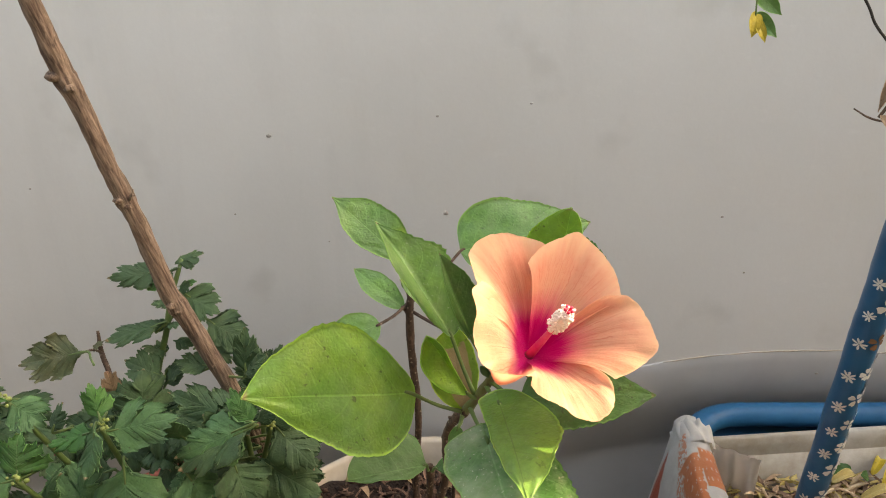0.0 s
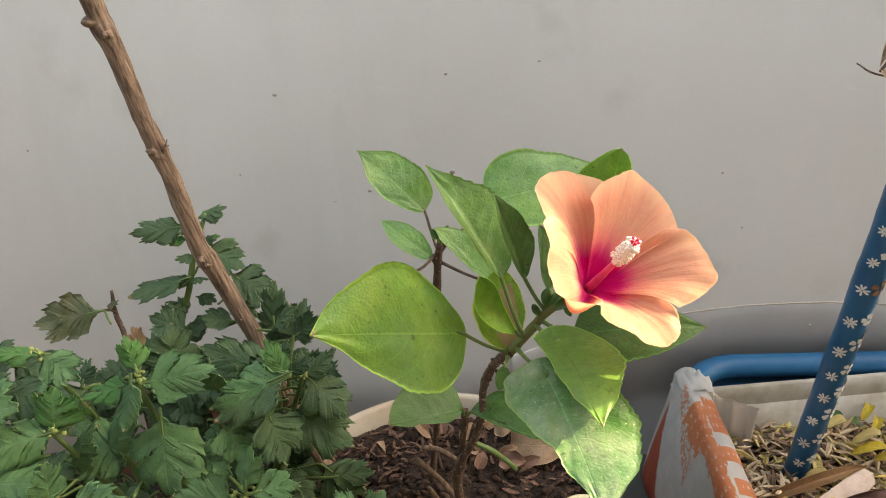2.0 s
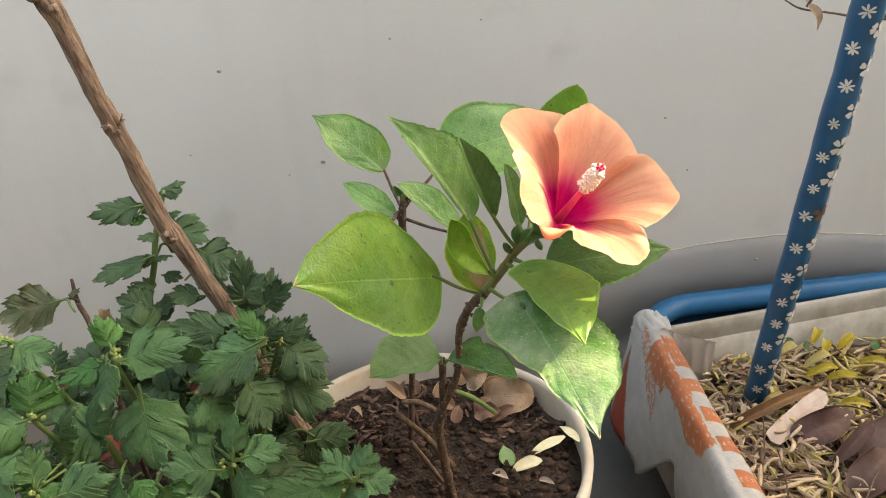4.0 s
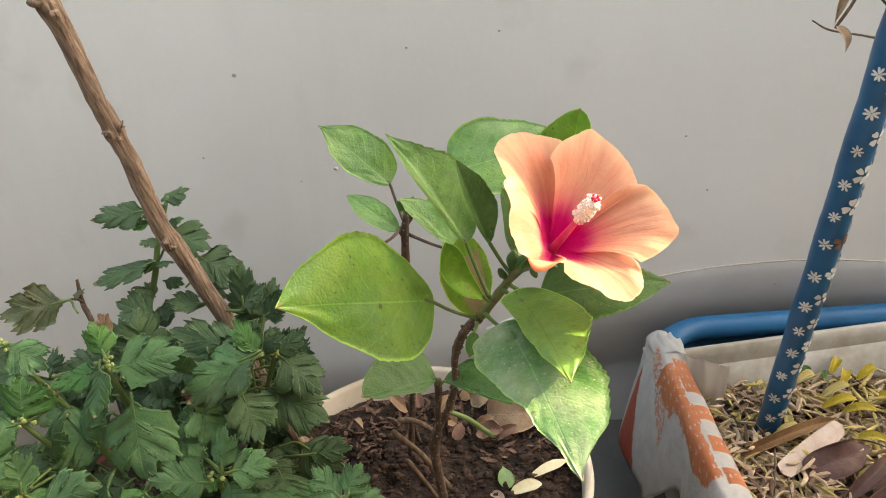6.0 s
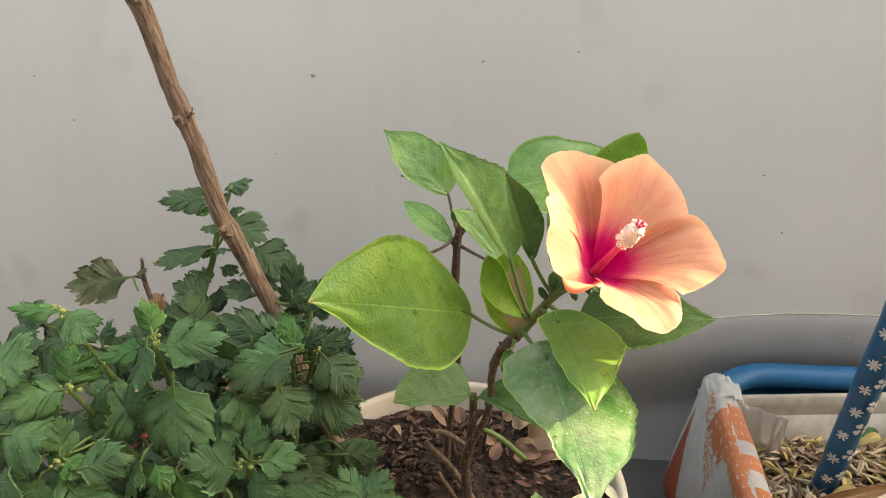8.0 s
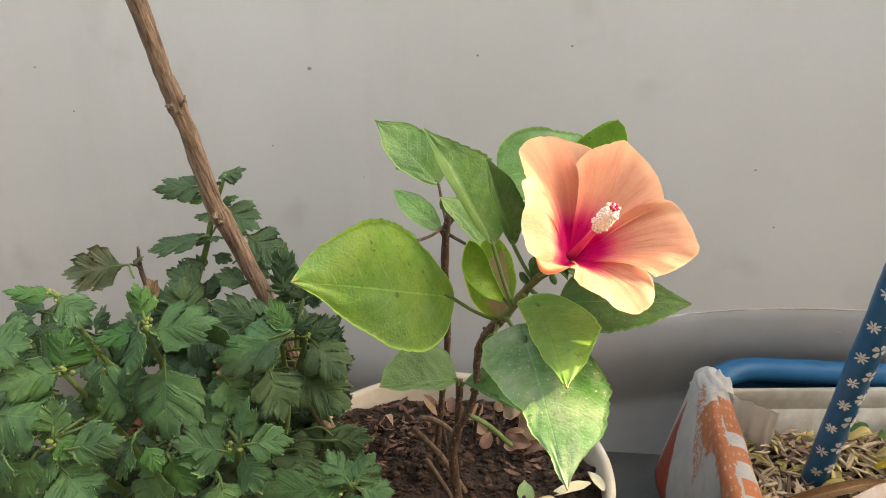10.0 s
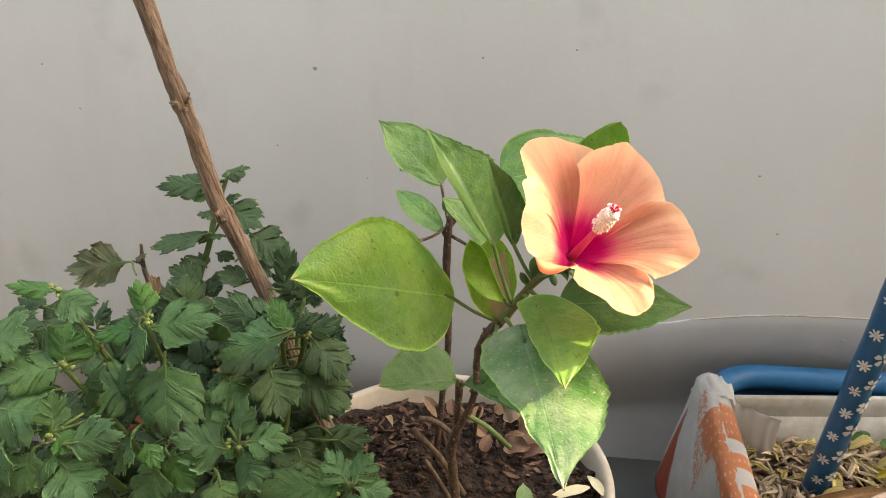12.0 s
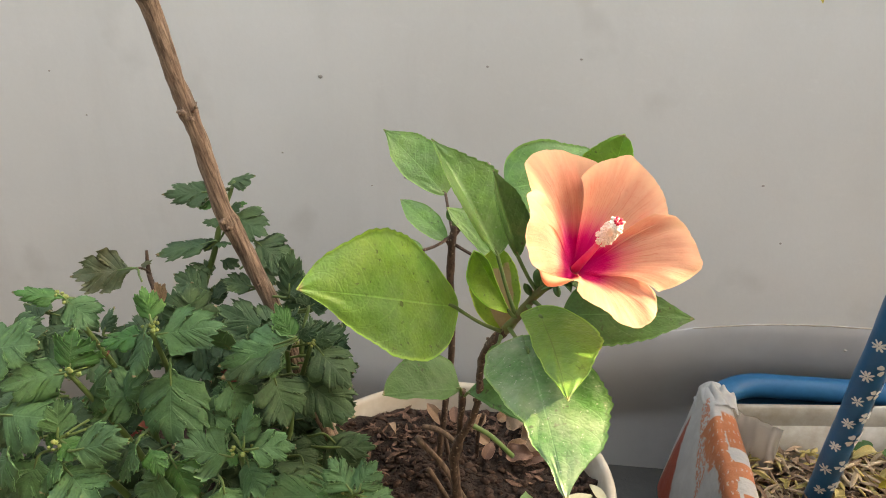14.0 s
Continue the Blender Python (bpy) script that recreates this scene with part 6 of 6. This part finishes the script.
for i, (x, y, a, ln) in enumerate(((0.360, 0.680, 0.3, 0.034), (0.355, 0.668, 0.1, 0.036), (0.384, 0.690, 1.0, 0.026), (0.340, 0.697, 0.4, 0.026), (0.370, 0.626, -0.5, 0.026), (0.402, 0.696, 0.5, 0.030), (0.311, 0.641, 1.3, 0.022), (0.374, 0.662, -0.2, 0.030), (0.380, 0.706, 0.9, 0.026), (0.300, 0.640, 0.2, 0.024), (0.415, 0.676, -0.4, 0.028))):
    d = Vector((math.cos(a), math.sin(a), 0.12)) * ln
    b = Vector((x, y, 0.094 + litter_rise(y)))
    litter_leaf("yellow_petal", b, b + d, (0, -0.4, 0.9), 0.0086, YELLOW if i % 3 else OCHRE, "yellow fallen petal on the dry litter", peak=0.55, arch=0.24, fold=0.8, seed=50 + i, teeth=0, base_round=0.3)
for i, (x, y, a) in enumerate(((0.343, 0.706, 0.6), (0.360, 0.708, 2.0), (0.439, 0.691, 1.2), (0.376, 0.704, 4.0), (0.335, 0.700, 3.0))):
    d = Vector((math.cos(a), math.sin(a) * 0.5, 0.4)) * 0.016
    b = Vector((x, y, 0.094 + litter_rise(y)))
    litter_leaf("green_leaf", b, b + d, (0, -0.7, 0.7), 0.010, LEAF_DARK, "small green leaf scrap on the dry litter", seed=60 + i)
rs = random.Random(8)
for i in range(12):
    x, y, a = rs.uniform(0.27, 0.45), rs.uniform(0.50, 0.66), rs.uniform(0, 3.14)
    bm = bmesh.new()
    d = Vector((math.cos(a), math.sin(a), 0.05)) * rs.uniform(0.02, 0.04)
    c = Vector((x, y, 0.092))
    tube(bm, ((*(c - d), 0.0007), (*(c + Vector((0, 0, 0.006))), 0.0008), (*(c + d), 0.0005)), 6, 5, 0.2, i)
    single("dry_stalk", bm, TWIG, tuple(c), "thin bent dry stalk on the litter", "stalk", "dry stalks")

# ---- bag over the tub's rim ----
bag = thing("plastic_bag", (0.205, 0.60, 0.17), "crumpled orange and white printed plastic bag over the tub rim", "bag")
YS = (0.730, 0.721, 0.708, 0.692, 0.660, 0.634, 0.627, 0.604, 0.580, 0.565, 0.500, 0.420)
OUT_X = (0.196, 0.181, 0.166, 0.163, 0.166, 0.170, 0.171, 0.181, 0.189, 0.187, 0.182, 0.180)
OUT_Z = (0.140, 0.100, 0.056, 0.050, 0.047, 0.044, 0.036, 0.064, 0.088, 0.060, 0.032, 0.030)
prof_rows = spline(list(zip(YS, OUT_X, OUT_Z)), 9)
bm = bmesh.new()
uvl = bm.loops.layers.uv.verify()
grid, uvs = [], {}
for i, (y, ox, oz) in enumerate(prof_rows):
    vv = (0.730 - y) / 0.310
    row = []
    cx, cz, cr = 0.2085 + 0.03 * (y - 0.70), 0.1485 - 0.10 * max(0.0, y - 0.71), 0.0152
    arc = [(cx + cr * math.cos(radians(a)), cz + cr * math.sin(radians(a))) for a in (-15, 45, 100, 150)]
    line = spline(((cx + 0.018, 0.100), *arc, (0.5 * arc[3][0] + 0.5 * ox, 0.55 * arc[3][1] + 0.45 * oz), (ox, oz)), 8)
    for j, (x, z) in enumerate(line):
        uu = j / (len(line) - 1)
        q = Vector((uu * 5, y * 26, 1.7))
        amp = 0.0012 + 0.0050 * max(0.0, uu - 0.62)
        dx = amp * noise.noise(q) + 0.4 * amp * noise.noise(q * 2.7)
        dz = amp * 0.5 * noise.noise(q + Vector((9, 3, 1)))
        vert = bm.verts.new((x + dx - 0.0004, y + 0.003 * noise.noise(q + Vector((4, 4, 4))), z + dz))
        uvs[vert] = (uu, vv)
        row.append(vert)
    grid.append(row)
for a, b in zip(grid, grid[1:]):
    for j in range(len(a) - 1):
        f = bm.faces.new((a[j], a[j + 1], b[j + 1], b[j]))
        for lp in f.loops:
            lp[uvl].uv = uvs[lp.vert]
bmesh.ops.solidify(bm, geom=list(bm.faces), thickness=0.0006)
part("sheet", bm, BAG, bag)
# the gathered white neck and the flap that hangs inside
bm = bmesh.new()
cols = []
for i in range(73):
    s = i / 72
    col = []
    for k in range(11):
        t = k / 10
        y = 0.684 + 0.036 * t + 0.003 * noise.noise(Vector((s * 9, 3, 5))) * (1 if k in (0, 10) else 0)
        a = radians(8 + 176 * s)
        pl = math.sin(s * 31 + 2.2 * math.sin(t * 3 + s * 4)) + 0.6 * noise.noise(Vector((s * 12, t * 3, 6)))
        R = 0.0176 + (0.0009 + 0.0008 * t) * pl + 0.0015 * t * math.sin(3 * a + 1.0)
        cx, cz = 0.2085 + 0.03 * (y - 0.70), 0.1485 - 0.10 * max(0.0, y - 0.71)
        drop = 0.010 * max(0.0, -math.cos(a)) ** 2
        col.append(bm.verts.new((cx + R * math.cos(a), y + 0.0015 * pl * t, cz + R * math.sin(a) - drop)))
    cols.append(col)
for a, b in zip(cols, cols[1:]):
    for k in range(10):
        bm.faces.new((a[k], b[k], b[k + 1], a[k + 1]))
bmesh.ops.solidify(bm, geom=list(bm.faces), thickness=0.0005)
part("gathered_neck", bm, NECK, bag, "gathered white plastic neck")
bm = bmesh.new()
cols = []
for i in range(25):
    s = i / 24
    col = []
    for k in range(13):
        t = k / 12
        col.append(bm.verts.new((0.226 + 0.041 * s + 0.004 * t, 0.704 - 0.012 * s + 0.004 * noise.noise(Vector((s * 5, t * 3, 8))) + 0.0022 * math.sin(s * 13 + t * 2), 0.070 + (0.076 - 0.010 * s) * t + 0.0015 * noise.noise(Vector((s * 7, 1, 3))))))
    cols.append(col)
for a, b in zip(cols, cols[1:]):
    for k in range(12):
        bm.faces.new((a[k], b[k], b[k + 1], a[k + 1]))
bmesh.ops.solidify(bm, geom=list(bm.faces), thickness=0.0005)
part("inner_flap", bm, PALE_FILM, bag, "crumpled pale plastic flap")

# ---- patterned blue pole ----
P0, P1 = Vector((0.2990, 0.667, 0.050)), Vector((0.3095, 0.554, 0.600))
pdir = (P1 - P0).normalized()
pole = thing("pole", tuple(P0), "blue film-wrapped pole with white flower print, stuck in the litter", "pole")
bm = bmesh.new()
rows = []
for i in range(24):
    q = P0 + (P1 - P0) * (i / 23)
    rows.append((*q, 0.0112 + 0.0005 * math.sin(i * 1.9) + 0.0003 * math.sin(i * 4.3)))
tube(bm, rows, 20, 3, 0.04, 5.0)
part("shaft", bm, BLUE_FILM, pole)
pside = Vector((1, 0, 0))
pside = (pside - pdir * pside.dot(pdir)).normalized()
pfront = pdir.cross(pside)
if pfront.y > 0:
    pfront = -pfront


def decal(up, ang, r, petals, mat, spin):
    """A small printed flower, bent round the shaft: a clover of broad lobes with a bare middle, or a daisy of narrow ones."""
    bm = bmesh.new()

    def at(du, dv):
        a = ang + du / 0.0118
        n = pside * math.sin(a) + pfront * math.cos(a)
        return P0 + pdir * (up + dv) + n * 0.0123

    daisy = petals > 6
    for k in range(petals):
        a = spin + 2 * math.pi * k / petals + rp.uniform(-0.15, 0.15)
        near, far = (0.05, rp.uniform(0.85, 1.0)) if daisy else (rp.uniform(0.10, 0.2), rp.uniform(0.85, 1.05))
        wide = 0.17 if daisy else rp.uniform(0.30, 0.42)
        ca, sa = math.cos(a), math.sin(a)
        ring = []
        for j in range(10):
            b = 2 * math.pi * j / 10
            x = 0.5 * (near + far) - 0.5 * (far - near) * math.cos(b)
            fat = wide * math.sin(b) * (0.55 + 0.6 * (x - near) / (far - near)) * rp.uniform(0.88, 1.1)
            if j == 5 and not daisy:
                x -= 0.12
            ring.append(bm.verts.new(at(r * (x * ca - fat * sa), r * (x * sa + fat * ca))))
        bm.faces.new(ring)
    bmesh.ops.recalc_face_normals(bm, faces=bm.faces)
    part("printed_flower", bm, mat, pole)


rp = random.Random(21)
L = (P1 - P0).length
for ci, (ang, kinds, r0) in enumerate(((-0.62, (8, 8, 7), 0.0062), (0.38, (4, 5, 4), 0.0086), (1.42, (5, 4), 0.0080))):
    up = 0.030 + 0.008 * ci
    i = 0
    while up < L - 0.012:
        decal(up, ang + rp.uniform(-0.14, 0.14), r0 * rp.uniform(0.8, 1.08), kinds[i % len(kinds)], RUST if (ci, i) == (1, 8) else DECAL, rp.uniform(0, 3))
        up += rp.uniform(0.026, 0.034)
        i += 1

# ---- things hanging at the top ----
sprig = thing("hanging_sprig", (0.200, 0.700, 0.72), "hanging sprig tip with green and yellow leaves", "plant")
bm = bmesh.new()
tube(bm, ((0.200, 0.700, 0.7205, 0.0009), (0.202, 0.665, 0.700, 0.0009), (0.2045, 0.636, 0.62, 0.0009), (0.205, 0.6355, 0.572, 0.0008), (0.2052, 0.635, 0.549, 0.0006)), 6, 5)
part("stalk", bm, GREEN_STEM, sprig)
for i, (b, t, n, w, mat, kw) in enumerate((
        ((0.2055, 0.635, 0.551), (0.2205, 0.634, 0.5345), (-0.3, -0.85, 0.3), 0.0105, LEAF_MID, dict(arch=-0.12, fold=0.3)),
        ((0.2050, 0.636, 0.566), (0.2225, 0.635, 0.549), (-0.3, -0.85, 0.3), 0.0115, LEAF_MID, dict(arch=-0.12, fold=0.3)),
        ((0.2050, 0.636, 0.552), (0.2035, 0.634, 0.535), (0.3, -0.9, 0.2), 0.0100, YELLOW, dict(arch=0.12, fold=0.2)),
        ((0.2055, 0.636, 0.548), (0.2135, 0.635, 0.5310), (0.2, -0.9, 0.2), 0.0070, YELLOW, dict(arch=0.05, fold=0.3)))):
    bm = bmesh.new()
    blade(bm, b, t, n, w, seed=70 + i, teeth=0, **kw)
    part("leaf", bm, mat, sprig)

dry = thing("dried_twig", (0.520, 0.660, 0.08), "dried bare twig with limp tan leaves, standing in the tub", "twig")
bm = bmesh.new()
tube(bm, ((0.520, 0.660, 0.08, 0.0022), (0.512, 0.672, 0.25, 0.0020), (0.500, 0.685, 0.38, 0.0018), (0.470, 0.690, 0.50, 0.0015), (0.430, 0.690, 0.60, 0.0012)), 7, 6, 0.2)
part("stalk", bm, TWIG, dry)
bm = bmesh.new()
tube(bm, ((0.496, 0.686, 0.400, 0.0014), (0.430, 0.690, 0.437, 0.0012), (0.372, 0.690, 0.449, 0.0012), (0.345, 0.690, 0.4555, 0.0010), (0.318, 0.690, 0.4615, 0.0009), (0.303, 0.690, 0.470, 0.0006)), 6, 5, 0.2)
part("side_twig", bm, TWIG, dry)
bm = bmesh.new()
tube(bm, ((0.366, 0.692, 0.532, 0.0017), (0.3428, 0.690, 0.4984, 0.0016), (0.3316, 0.690, 0.4777, 0.0014), (0.3225, 0.690, 0.4625, 0.0012)), 6, 5, 0.25)
part("side_twig", bm, TWIG, dry)
for i, (b, t, n, w, kw) in enumerate((
        ((0.3325, 0.688, 0.509), (0.3185, 0.684, 0.468), (-0.5, -0.8, 0.0), 0.008, dict(arch=0.10, fold=0.9)),
        ((0.3215, 0.686, 0.465), (0.3310, 0.684, 0.4440), (0.5, -0.8, 0.1), 0.010, dict(arch=0.15, fold=0.6)),
        ((0.400, 0.692, 0.505), (0.368, 0.686, 0.462), (-0.3, -0.9, 0.1), 0.014, dict(arch=0.08, fold=0.5)))):
    bm = bmesh.new()
    blade(bm, b, t, n, w, seed=80 + i, teeth=0.1, **kw)
    part("leaf", bm, DRY, dry)
bm = bmesh.new()
tube(bm, ((-0.10, 0.770, 1.20, 0.0011), (0.20, 0.700, 0.72, 0.0011), (0.260, 0.700, 0.612, 0.0011), (0.303, 0.700, 0.550, 0.0011), (0.323, 0.700, 0.520, 0.0011), (0.400, 0.694, 0.443, 0.0011)), 7, 8)
single("cable", bm, WIRE, (0.372, 0.694, 0.445), "thin dark cord slanting down to the dried twig", "cord")
